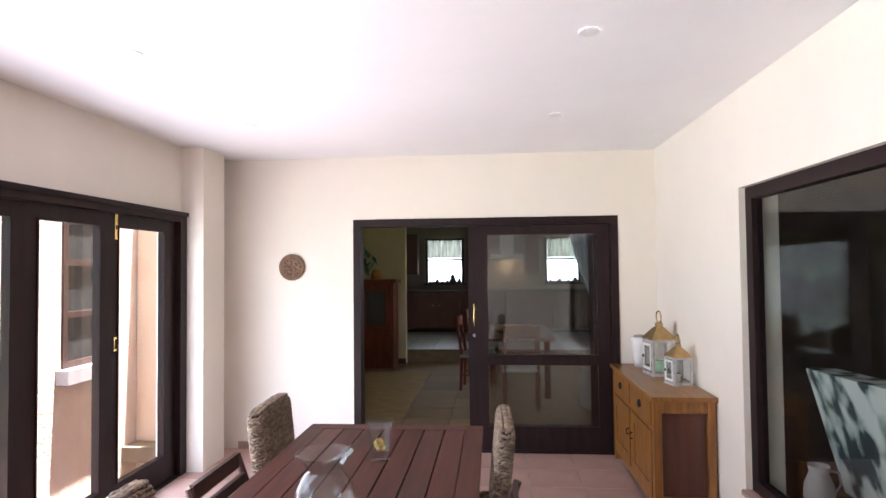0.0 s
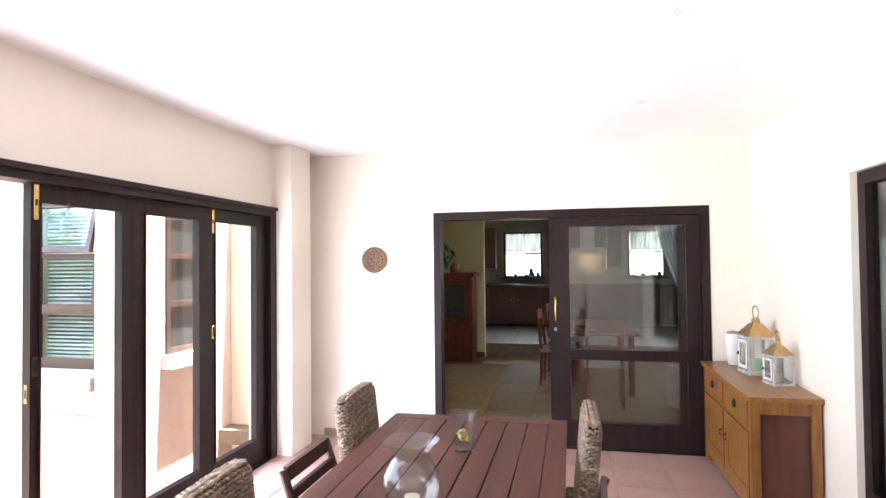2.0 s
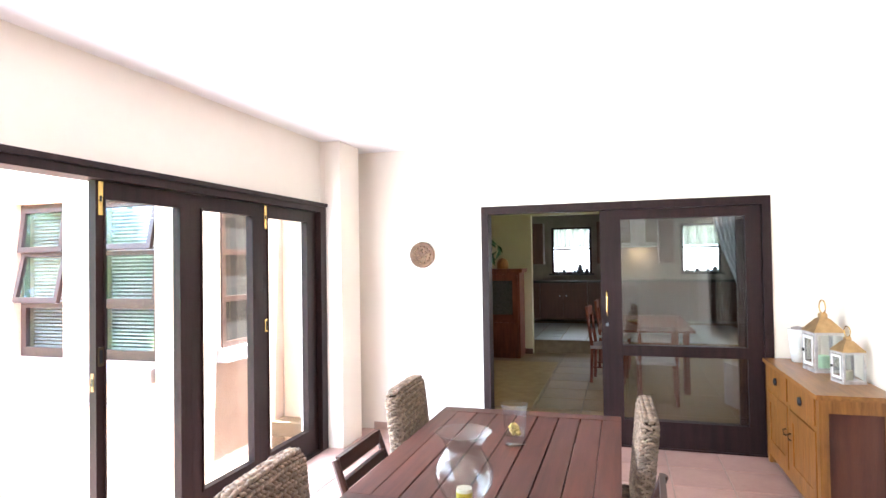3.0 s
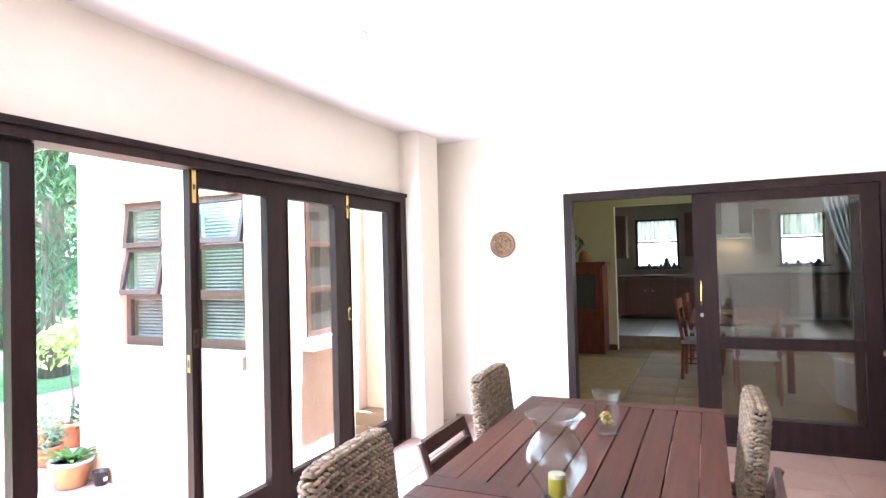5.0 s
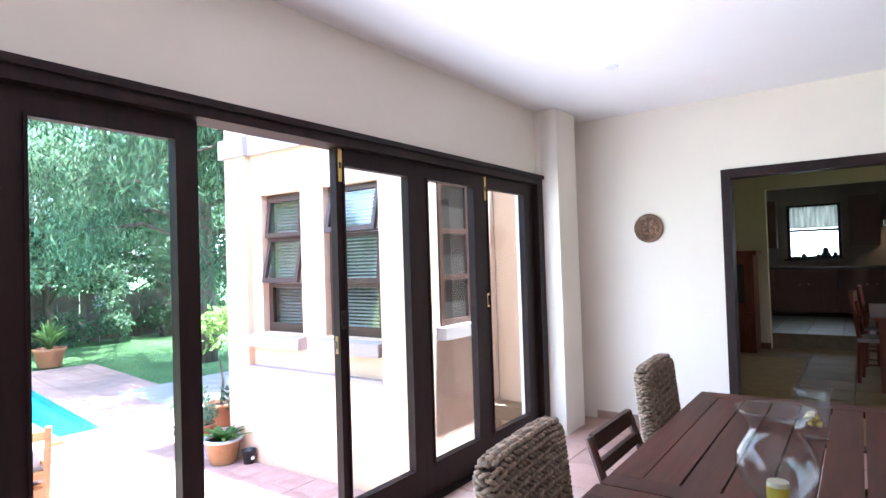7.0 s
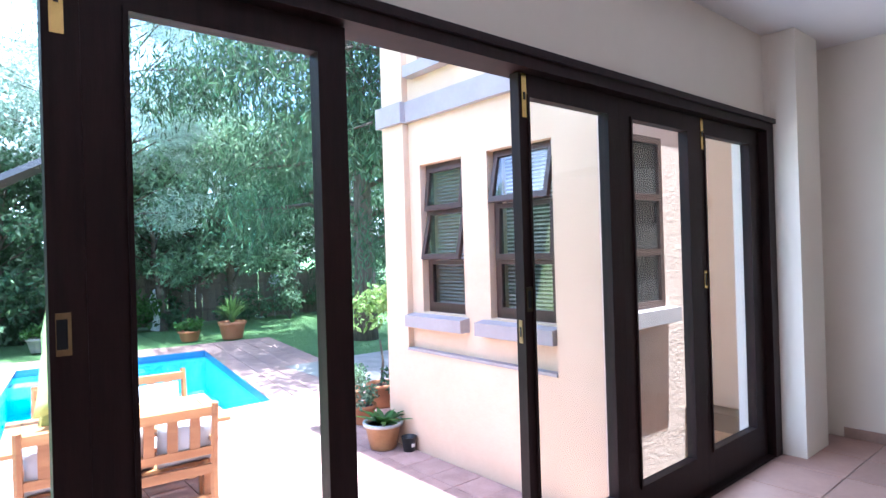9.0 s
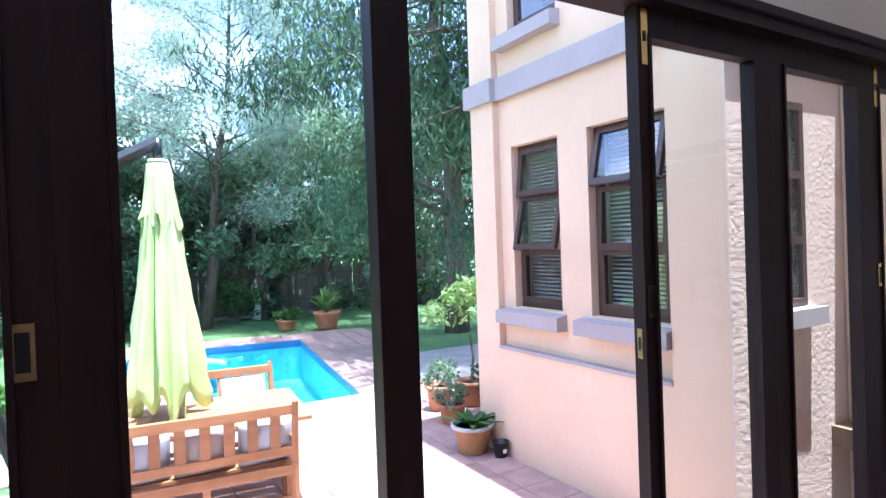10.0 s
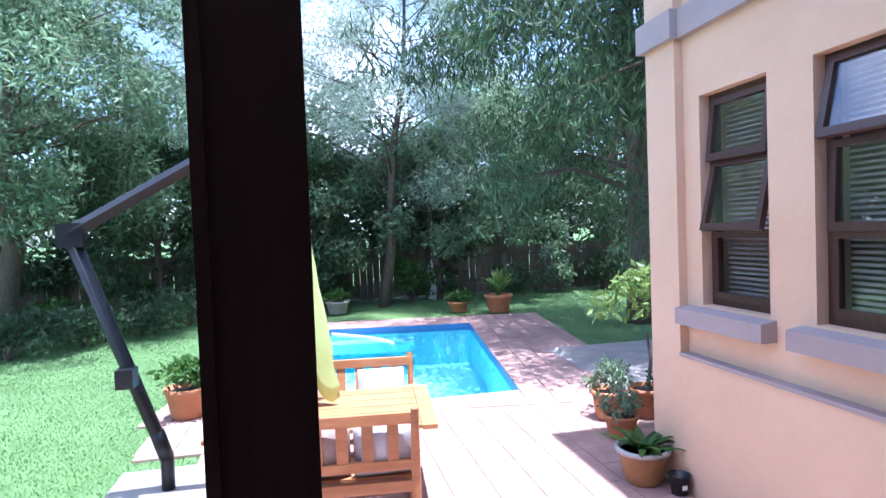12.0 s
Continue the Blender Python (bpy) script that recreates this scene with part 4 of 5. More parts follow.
# thin ochre sheet that paints the lit region of the dining floor
rg_ = thing("rug", (-3.0, 7.9, -0.008), "thin ochre patch standing for the brighter lit floor tiles", "rug")
part("lit_patch", boxes((-0.95, 0.52, -1.35, 1.5, 0, 0.012)), M_LITFLOOR, rg_, bevel=0.004)
def wood_chair(m):
    t = thing("wooden_dining_chair", m, "brown wooden dining chair with a pale seat", "dining chair", "indoor dining chairs")
    for sx in (-1, 1):
        part("back_leg", tube([(sx * 0.19, 0.22, 0), (sx * 0.19, 0.20, 0.45), (sx * 0.19, 0.27, 0.98)], [0.02, 0.022, 0.018], 8), M_HUTCH, t)
        part("front_leg", tube([(sx * 0.2, -0.2, 0), (sx * 0.2, -0.2, 0.44)], [0.016, 0.022], 8), M_HUTCH, t)
        part("stretcher", tube([(sx * 0.195, -0.2, 0.2), (sx * 0.19, 0.21, 0.2)], 0.01, 6), M_HUTCH, t)
    part("top_rail", boxes((-0.2, 0.2, 0.245, 0.275, 0.86, 0.98)), M_HUTCH, t, bevel=0.008)
    part("back_slat", boxes((-0.19, 0.19, 0.22, 0.24, 0.62, 0.68)), M_HUTCH, t, bevel=0.004)
    part("seat", boxes((-0.22, 0.22, -0.22, 0.22, 0.44, 0.48)), M_CUSHION2, t, bevel=0.012)
    return t
w1 = wood_chair(pose(-1.68, 8.2, 0, 0, 0, 85))
copy_thing(w1, pose(-1.15, 7.15, 0, 0, 0, 180))
copy_thing(w1, pose(-1.62, 9.3, 0, 0, 0, 88))
dt = thing("dining_room_table", (-1.25, 8.45, 0), "reddish wooden dining room table", "table")
part("tabletop", boxes((-0.55, 0.55, -0.95, 0.95, 0.72, 0.75)), M_HUTCH, dt, bevel=0.006)
for sx in (-1, 1):
    for sy in (-1, 1):
        part("leg", boxes((sx * 0.45 - 0.035, sx * 0.45 + 0.035, sy * 0.85 - 0.035, sy * 0.85 + 0.035, 0, 0.72)), M_HUTCH, dt, bevel=0.004)
bo = thing("fruit_bowl", (-1.3, 8.1, 0.75), "brass coloured shallow bowl on the dining room table", "bowl")
part("bowl", lathe([(0, 0), (0.06, 0), (0.16, 0.05), (0.165, 0.055), (0.05, 0.012), (0, 0.01)], 24), M_BRASS, bo, smooth=True)
# tied-back striped curtain inside the glass
cv = bmesh.new()
n = 40
rows = []
for z, xc, wd in ((2.06, -0.62, 0.30), (1.7, -0.56, 0.25), (1.35, -0.48, 0.16), (1.02, -0.40, 0.07), (0.9, -0.40, 0.10), (0.4, -0.42, 0.16), (0.0, -0.42, 0.18)):
    rows.append([cv.verts.new((xc - wd / 2 + wd * i / n, YB + 0.30 + 0.03 * math.sin(i * 1.25), z)) for i in range(n + 1)])
for a, b in zip(rows, rows[1:]):
    for i in range(n):
        cv.faces.new((a[i], a[i + 1], b[i + 1], b[i]))
ct = thing("striped_curtain", (0, 0, 0), "pale striped curtain tied back beside the sliding door", "curtain")
part("fabric", cv, M_CURTAIN, ct, smooth=True)
part("rod", tube([(-2.8, YB + 0.30, 2.08), (-0.3, YB + 0.30, 2.08)], 0.012, 10), M_BLACK, ct)
part("tieback", tube([(-0.46 + 0.0 * i, YB + 0.27 + 0.03 * i, 1.02) for i in range(3)], 0.03, 10), M_LEAF[4], ct, "green tie-back")
sofa = thing("armchair", pose(0.1, 7.0, 0, 0, 0, 200), "dark patterned lounge chair inside the dining room", "armchair")
part("seat", boxes((-0.45, 0.45, -0.4, 0.35, 0.0, 0.45)), M_CUSHION2, sofa, bevel=0.06)
part("backrest", boxes((-0.45, 0.45, 0.25, 0.45, 0.45, 0.75)), M_SOFA, sofa, bevel=0.06)

# ---- the two-storey wing ----
YF, YR = 4.295, 4.365            # front plane, recessed window bay
WX0, WX1 = -7.70, -4.985
W = [(-7.155, -6.525), (-6.19, -5.46)]
ZS, ZT = 0.745, 2.222
wing_rows = [
    (WX0, -7.33, YF, 8.5, -0.9, 6.2), (-5.40, WX1, YF, 8.5, -0.9, 2.67), (-7.33, -5.40, YF, 8.5, -0.9, 0.355),
    (-7.33, W[0][0], YR, 8.5, 0.355, 2.67), (W[0][1], W[1][0], YR, 4.6, 0.355, 2.67), (W[1][1], -5.40, YR, 4.6, 0.355, 2.67),
    (W[0][0], W[0][1], YR, 4.6, 0.355, ZS), (W[1][0], W[1][1], YR, 4.6, 0.355, ZS), (W[0][0], W[0][1], YR, 4.6, ZT, 2.67), (W[1][0], W[1][1], YR, 4.6, ZT, 2.67),
    (-7.33, -7.15, YR, 4.6, 2.88, 6.2), (-6.50, WX1, YR, 4.6, 2.88, 6.2), (-7.15, -6.50, YR, 4.6, 2.88, 3.22), (-7.15, -6.50, YR, 4.6, 4.7, 6.2)]
wing = thing("house_wing", (0, 0, 0), "two-storey peach plastered house wing with grey trim bands", "house")
for r in wing_rows:
    part("wall", boxes(r), M_PEACH, wing, "peach textured plaster wall")
part("end_wall", boxes((WX1 + 0.001, WX1 + 0.012, YF, 4.615, -0.9, 2.44), (WX1 + 0.001, WX1 + 0.012, 5.11, 8.5, -0.9, 2.44), (WX1 + 0.001, WX1 + 0.012, 4.615, 5.11, -0.9, 0.86), (WX1 + 0.001, WX1 + 0.012, 4.615, 5.11, 2.20, 2.44)), M_ROUGH, wing, "rough cast plaster end wall")
part("end_head", boxes((WX1 + 0.001, WX1 + 0.05, YF - 0.01, 8.5, 2.441, 2.67)), M_PEACH, wing)
part("grey_band", boxes((WX0 - 0.05, -7.30, YF - 0.05, 4.6, 2.67, 2.88), (-7.30, WX1 + 0.06, YR - 0.06, 4.6, 2.67, 2.88)), M_GREYTRIM, wing, "grey painted string course", bevel=0.006)
part("ledge", boxes((-7.33, -5.40, YF - 0.012, YR, 0.352, 0.378)), M_GREYTRIM, wing, "worn grey ledge below the windows")
# flat dark sheet in place of the shaded room behind the sashes
part("interior_shade_sheet", boxes((-7.5, -5.0, 4.95, 5.0, -0.5, 6.0)), M_ROOMSHADE, wing, "dark sheet standing for the shaded room behind the windows")
part("roof", boxes((WX0 - 0.1, WX1 + 0.1, YF - 0.1, 8.9, 6.2, 6.4)), M_GREYTRIM, wing)

def casement(x0, x1, z0, z1, splits, tilts, sill=True, over=0.10):
    """A window of stacked top-hung sashes with a slatted blind behind, under the wing."""
    f = part("window", boxes((x0, x0 + 0.045, 4.445, 4.505, z0, z1), (x1 - 0.045, x1, 4.445, 4.505, z0, z1), (x0 + 0.045, x1 - 0.045, 4.445, 4.505, z1 - 0.045, z1), (x0 + 0.045, x1 - 0.045, 4.445, 4.505, z0, z0 + 0.045)), M_WINWOOD, wing, "brown wooden window with top-hung sashes", bevel=0.004)
    zz = [z0 + 0.045, *splits, z1 - 0.045]
    for a, b, tl in zip(zz, zz[1:], tilts):
        m = pose(0, 4.45, b, -tl, 0, 0)
        s = bmesh.new()
        h = b - a
        u0, u1 = x0 + 0.035, x1 - 0.035
        for r in ((u0, u0 + 0.045, -0.02, 0.02, -h, 0), (u1 - 0.045, u1, -0.02, 0.02, -h, 0), (u0 + 0.045, u1 - 0.045, -0.02, 0.02, -0.04, 0), (u0 + 0.045, u1 - 0.045, -0.02, 0.02, -h, -h + 0.05)):
            box(s, *r, m)
        part("sash", s, M_WINWOOD, f, bevel=0.003)
        g = part("pane", box(bmesh.new(), u0 + 0.045, u1 - 0.045, -0.003, 0.003, -h + 0.05, -0.04, m), M_GLASS2, f)
        g.visible_shadow = False
    sl = bmesh.new()
    k = 0
    z = z0 + 0.06
    while z < z1 - 0.06:
        box(sl, x0 + 0.06, x1 - 0.06, -0.013, 0.013, -0.001, 0.001, pose(0, 4.535, z, 36, 0, 0))
        z += 0.034
    part("blind", sl, M_BLIND, f, "pale slatted venetian blind")
    if sill:
        sb = boxes((x0 - over, x1 + 0.05, YF - 0.045, 4.445, z0 - 0.15, z0 - 0.004))
        for v in sb.verts:  # the top slopes down to the front
            if v.co.y < YF and v.co.z > z0 - 0.05:
                v.co.z -= 0.03
        part("sill", sb, M_GREYTRIM, wing, "thick grey window sill", bevel=0.012)
casement(*W[0], ZS, ZT, (1.26, 1.75), (0, 13, 7), over=0.17)
casement(*W[1], ZS, ZT + 0.02, (1.26, 1.75), (0, 3, 13))
casement(-7.15, -6.50, 3.26, 4.7, (3.8, 4.25), (0, 0, 0))
# window in the end wall
e = part("window", boxes((-5.005, -4.955, 4.615, 4.665, 0.86, 2.20), (-5.005, -4.955, 5.06, 5.11, 0.86, 2.20), (-5.005, -4.955, 4.665, 5.06, 2.15, 2.20), (-5.005, -4.955, 4.665, 5.06, 0.86, 0.91), (-5.005, -4.955, 4.665, 5.06, 1.70, 1.75), (-5.005, -4.955, 4.665, 5.06, 1.27, 1.32)), M_WINWOOD, wing, bevel=0.004)
part("pane", boxes((-4.987, -4.981, 4.665, 5.06, 0.91, 2.15)), M_GRANITE, e, "dark reflecting glass")
part("sill", boxes((-5.005, -4.86, 4.55, 5.18, 0.74, 0.855)), M_GREYTRIM, wing, bevel=0.012)
setting("court_wall", boxes((WX1 + 0.02, XL - 0.25, 5.62, 5.8, -0.9, 3.2)), M_PEACH, "peach wall closing the narrow side court", "wall")

# ---- garden ground, pool, paving ----
PA = radians(-8.45)              # the garden is laid out at a slight angle to the house
PM = pose(-10.09, 4.05, G, 0, 0, math.degrees(PA))   # pool corner nearest the wing
PL, PWD = 5.5, 3.45
bm = bmesh.new()
gs = 400
hole = [PM @ Vector((x, y, -0.03)) for x, y in ((0.0, 0.0), (-PL, 0.0), (-PL, -PWD), (0.0, -PWD))]
outer = [Vector((x, y, G - 0.03)) for x, y in ((gs, gs), (-gs, gs), (-gs, -gs), (gs, -gs))]
hv_, ov = [bm.verts.new(p) for p in hole], [bm.verts.new(p) for p in outer]
for k in range(4):
    bm.faces.new((ov[k], ov[(k + 1) % 4], hv_[(k + 1) % 4], hv_[k]))
setting("ground", bm, M_GRASS, "green mown lawn reaching to the garden fence", "lawn")
bm = bmesh.new()
pts = [(0, 0), (-PL, 0), (-PL, -PWD), (0, -PWD)]
lo = [bm.verts.new(PM @ Vector((x, y, -0.85))) for x, y in pts]
hi = [bm.verts.new(PM @ Vector((x, y, -0.05))) for x, y in pts]
bm.faces.new(lo)
for k in range(4):
    bm.faces.new((lo[k], lo[(k + 1) % 4], hi[(k + 1) % 4], hi[k]))
pool = setting("pool", bm, M_POOL, "rectangular swimming pool with turquoise marbelite lining", "pool")
cop = bmesh.new()
for r in ((-PL - 0.02, 0.02, 0, 0.03), (-PL - 0.02, 0.02, -PWD - 0.03, -PWD), (-0.0, 0.03, -PWD, 0), (-PL - 0.03, -PL, -PWD, 0)):
    box(cop, r[0], r[1], r[2], r[3], -0.16, -0.012, PM)
for r in ((-PL, 0, -0.012, -0.001), (-PL, 0, -PWD + 0.001, -PWD + 0.012), (-0.012, -0.001, -PWD, 0), (-PL + 0.001, -PL + 0.012, -PWD, 0)):
    box(cop, r[0], r[1], r[2], r[3], -0.14, -0.012, PM)
part("mosaic_band", cop, M_COPING, pool, "dark blue mosaic waterline band")
M_WATER = glass_mat("pool_water", (0.80, 0.97, 0.99), 0.02, 0.8)
_n, _l = M_WATER.node_tree.nodes, M_WATER.node_tree.links
_w, _b, _g = _n.new("ShaderNodeTexNoise"), _n.new("ShaderNodeBump"), [q for q in _n if q.type == "BSDF_GLOSSY"][0]
_w.inputs["Scale"].default_value, _b.inputs["Strength"].default_value, _b.inputs["Distance"].default_value = 4.0, 0.25, 0.05
_l.new(_w.outputs["Fac"], _b.inputs["Height"])
_l.new(_b.outputs["Normal"], _g.inputs["Normal"])
wb = bmesh.new()
bmesh.ops.create_grid(wb, x_segments=2, y_segments=2, size=0.5, matrix=PM @ Matrix.Translation((-PL / 2, -PWD / 2, -0.10)) @ Matrix.Diagonal((PL, PWD, 1, 1)))
wat = setting("water", wb, M_WATER, "clear turquoise pool water with faint ripples", "water")
wat.visible_shadow = False
hose = thing("pool_hose", (0, 0, 0), "white floating pool cleaner hose on the water", "hose")
part("hose", tube([PM @ Vector((-PL + 0.1 + 1.4 * q, -2.9 + 2.2 * q - 0.9 * q * q, -0.085)) for q in np.linspace(0, 1, 14)], 0.022, 8), M_WHITE, hose, smooth=True)
stp = thing("pool_step", (0, 0, 0), "pale pool step along the far edge under water", "pool step")
part("tread", box(bmesh.new(), -PL + 0.02, -PL + 0.5, -PWD + 0.02, -1.2, -0.45, -0.25, PM), M_POOL, stp, bevel=0.02)

# paving slabs round the pool and up to the house, laid in courses
def paved(name, regions, size, avoid, label):
    rng = np.random.default_rng(4)
    verts, faces = [], []
    for (u0, u1, v0, v1, m) in regions:
        nu, nv = int(round((u1 - u0) / size)), int(round((v1 - v0) / size))
        for i in range(nu):
            for j in range(nv):
                a, b = u0 + i * size, v0 + j * size
                c = m @ Vector((a + size / 2, b + size / 2, 0))
                if avoid(c):
                    continue
                h = rng.uniform(-0.0015, 0.0015)
                g = 0.003
                base = len(verts)
                for z, e in ((-0.03, 0), (h - 0.004, 0), (h, 0.004)):
                    for x, y in ((a + g + e, b + g + e), (a + size - g - e, b + g + e), (a + size - g - e, b + size - g - e), (a + g + e, b + size - g - e)):
                        verts.append(tuple(m @ Vector((x, y, z))))
                for k in range(2):
                    for q in range(4):
                        faces.append((base + k * 4 + q, base + k * 4 + (q + 1) % 4, base + k * 4 + 4 + (q + 1) % 4, base + k * 4 + 4 + q))
                faces.append((base + 8, base + 9, base + 10, base + 11))
    me = bpy.data.meshes.new(name)
    me.from_pydata(verts, [], faces)
    me.materials.append(M_PAVER)
    return tagged(new(name, me), label, "paving", kind="stuff")
def off_paving(c):
    p = PM.inverted() @ c
    if -PL - 0.02 < p.x < 0.02 and -PWD - 0.02 < p.y < 0.02:
        return True
    return c.y > YF - 0.02 and c.x > WX0
def off_terrace(x, y):
    return y < -0.05 and x < -9.40 or y < 0.58 and -9.40 < x < -7.6
PG = pose(-10.09, 4.05, G + 0.0, 0, 0, math.degrees(PA))
TE = pose(0, 0, G)
paved("paving_slabs", [(-PL - 1.0, 0.33, -4.3, 1.6, PG), ], 0.33, off_paving, "brown square paving slabs round the pool")
paved("terrace_slabs", [(-10.56, -4.29, -2.0, 4.93, TE)], 0.33, lambda c: off_paving(c) or (PM.inverted() @ c).x < 0.48 or off_terrace(c.x, c.y), "brown square terrace paving slabs")
setting("pavement", boxes((-7.6, -4.25, -2.0, 0.58, G - 0.06, G - 0.0125), (-10.6, -9.40, -0.05, 0.58, G - 0.06, G - 0.0125), (-10.6, -4.25, 0.58, 2.4, G - 0.06, G - 0.0125), (-10.3, -4.25, 2.4, 5.2, G - 0.06, G - 0.012), (-9.9, -4.93, 5.2, 8.2, G - 0.06, G - 0.012)), M_JOINT, "sandy paving bed", "pavement")
bed = bmesh.new()
for r in ((-PL - 1.0, 0.33, 0.03, 1.6), (-PL - 1.0, 0.33, -4.3, -PWD - 0.03), (-PL - 1.0, -PL - 0.03, -PWD - 0.03, 0.03), (0.03, 0.33, -PWD - 0.03, 0.03)):
    box(bed, r[0], r[1], r[2], r[3], -0.06, -0.014, PM)
setting("pool_surround", bed, M_JOINT, "sandy bed under the pool paving", "pavement")
setting("path", boxes((-12.4, -7.85, 5.25, 9.0, G - 0.05, G + 0.004)), M_CONC, "grey concrete garden path", "path")
fm = bpy.data.meshes.new("floor_tile")
tb = boxes((0.004, 0.396, 0.004, 0.396, -0.006, 0.0))
bmesh.ops.bevel(tb, geom=tb.edges[:], offset=0.002, segments=1, affect="EDGES")
tb.to_mesh(fm)
tb.free()
fm.materials.append(M_TILE)

# ---- garden furniture ----
TA = -6.0
gt = thing("garden_table", pose(-7.81, 1.73, G, 0, 0, TA), "varnished wooden garden table with a slatted top", "garden table")
for k in range(6):
    part("slat", boxes((-0.49 + k * 0.164, -0.333 + k * 0.164, -0.645, 0.645, 0.69, 0.715)), M_ORANGEWOOD, gt, bevel=0.004)
for sy in (-1, 1):
    part("end_board", boxes((-0.50, 0.50, sy * 0.70 - 0.052, sy * 0.70 + 0.052, 0.685, 0.715)), M_ORANGEWOOD, gt, bevel=0.004)
    part("trestle", boxes((-0.38, 0.38, sy * 0.6 - 0.03, sy * 0.6 + 0.03, 0.61, 0.685)), M_ORANGEWOOD, gt, bevel=0.004)
    for sx in (-1, 1):
        part("leg", boxes((sx * 0.34 - 0.035, sx * 0.34 + 0.035, sy * 0.6 - 0.035, sy * 0.6 + 0.035, 0, 0.61)), M_ORANGEWOOD, gt, bevel=0.004)
def bench(m, tone):
    t = thing("garden_bench", m, "varnished wooden garden bench with a slatted back and cushions", "bench", "garden benches")
    L = 0.61
    for sy in (-1, 1):
        part("back_post", tube([(0.0, sy * L, 0), (0.02, sy * L, 0.42), (0.10, sy * L, 0.90)], [0.03, 0.03, 0.026], 6), M_ORANGEWOOD, t)
        part("front_leg", boxes((-0.48, -0.43, sy * L - 0.025, sy * L + 0.025, 0, 0.42)), M_ORANGEWOOD, t, bevel=0.004)
        part("arm", boxes((-0.48, 0.05, sy * L - 0.03, sy * L + 0.03, 0.60, 0.63)), M_ORANGEWOOD, t, bevel=0.004)
        part("arm_post", boxes((-0.47, -0.43, sy * L - 0.02, sy * L + 0.02, 0.42, 0.60)), M_ORANGEWOOD, t)
    part("top_rail", boxes((0.055, 0.095, -L, L, 0.80, 0.87)), M_ORANGEWOOD, t, bevel=0.006)
    part("lower_rail", boxes((0.02, 0.055, -L, L, 0.50, 0.56)), M_ORANGEWOOD, t, bevel=0.006)
    part("seat_rail", boxes((0.005, 0.04, -L, L, 0.35, 0.42)), M_ORANGEWOOD, t, bevel=0.004)
    part("foot_rail", boxes((-0.01, 0.02, -L, L, 0.14, 0.18)), M_ORANGEWOOD, t, bevel=0.004)
    part("middle_leg", boxes((-0.01, 0.035, -0.025, 0.025, 0, 0.36)), M_ORANGEWOOD, t)
    for k in range(7):
        y = -L + 0.14 + k * (2 * L - 0.28) / 6
        s = bmesh.new()
        box(s, -0.01, 0.01, y - 0.036, y + 0.036, 0.0, 0.27, pose(0.038, 0, 0.545, 0, 8.5, 0))
        part("back_slat", s, M_ORANGEWOOD, t, bevel=0.003)
    for k in range(5):
        part("seat_slat", boxes((-0.47 + k * 0.095, -0.39 + k * 0.095, -L + 0.03, L - 0.03, 0.42, 0.44)), M_ORANGEWOOD, t, bevel=0.004)
    return t
def cushion(m, material, label):
    t = thing("cushion", m, label, "cushion", "bench cushions")
    c = boxes((-0.06, 0.06, -0.20, 0.20, 0, 0.36))
    bmesh.ops.subdivide_edges(c, edges=c.edges[:], cuts=4, use_grid_fill=True)
    for v in c.verts:
        f = (1 - (v.co.y / 0.2) ** 2) * (1 - ((v.co.z - 0.18) / 0.18) ** 2)
        v.co.x *= 0.25 + 0.95 * max(f, 0) ** 0.5
    part("cover", c, material, t, smooth=True)
BM1 = pose(-7.20, 1.645, G, 0, 0, TA)
bench(BM1, 0)
for y, mt, lb in ((-0.42, M_CUSHION, "pale grey square cushion leaning on the bench"), (0.0, M_CUSHION2, "taupe square cushion leaning on the bench"), (0.42, M_CUSHION, "pale grey square cushion leaning on the bench")):
    cushion(BM1 @ pose(-0.06, y, 0.44, 0, 10, 3), mt, lb)
BM2 = pose(-8.65, 1.86, G, 0, 0, 180 + TA)
bench(BM2, 0)
for y in (-0.35, 0.30):
    cushion(BM2 @ pose(-0.06, y, 0.44, 0, 10, 3), M_CUSHION, "pale grey square cushion leaning on the bench")

# cantilever umbrella, folded
um = thing("cantilever_umbrella", (-8.35, 0.50, G), "folded lime green cantilever umbrella on a dark metal arm", "umbrella")
UT = Vector((0.42, 0.985, 2.868))
KN = Vector((0.25, -0.50, 2.06))
part("pole", tube([(0.0, 0.0, 0.05), (0.0, 0.0, 0.32), (0.02, -0.06, 0.50), tuple(KN)], 0.05, 12), M_BLACK, um, smooth=True)
part("knuckle", boxes((KN.x - 0.05, KN.x + 0.05, KN.y - 0.07, KN.y + 0.10, KN.z - 0.10, KN.z + 0.07)), M_BLACK, um, bevel=0.02)
part("collar", tube([(0.0, 0.0, 0.30), (0.02, -0.06, 0.52)], 0.055, 12), M_BLACK, um, smooth=True)
part("arm", tube([tuple(KN), tuple(UT)], 0.052, 4), M_BLACK, um, bevel=0.006)
part("crank_box", boxes((0.12, 0.26, -0.26, -0.14, 0.92, 1.06)), M_BLACK, um, bevel=0.015)
part("hub", tube([tuple(UT + Vector((0, 0, 0.03))), tuple(UT - Vector((0, 0, 0.16)))], 0.035, 10), M_BLACK, um, smooth=True)
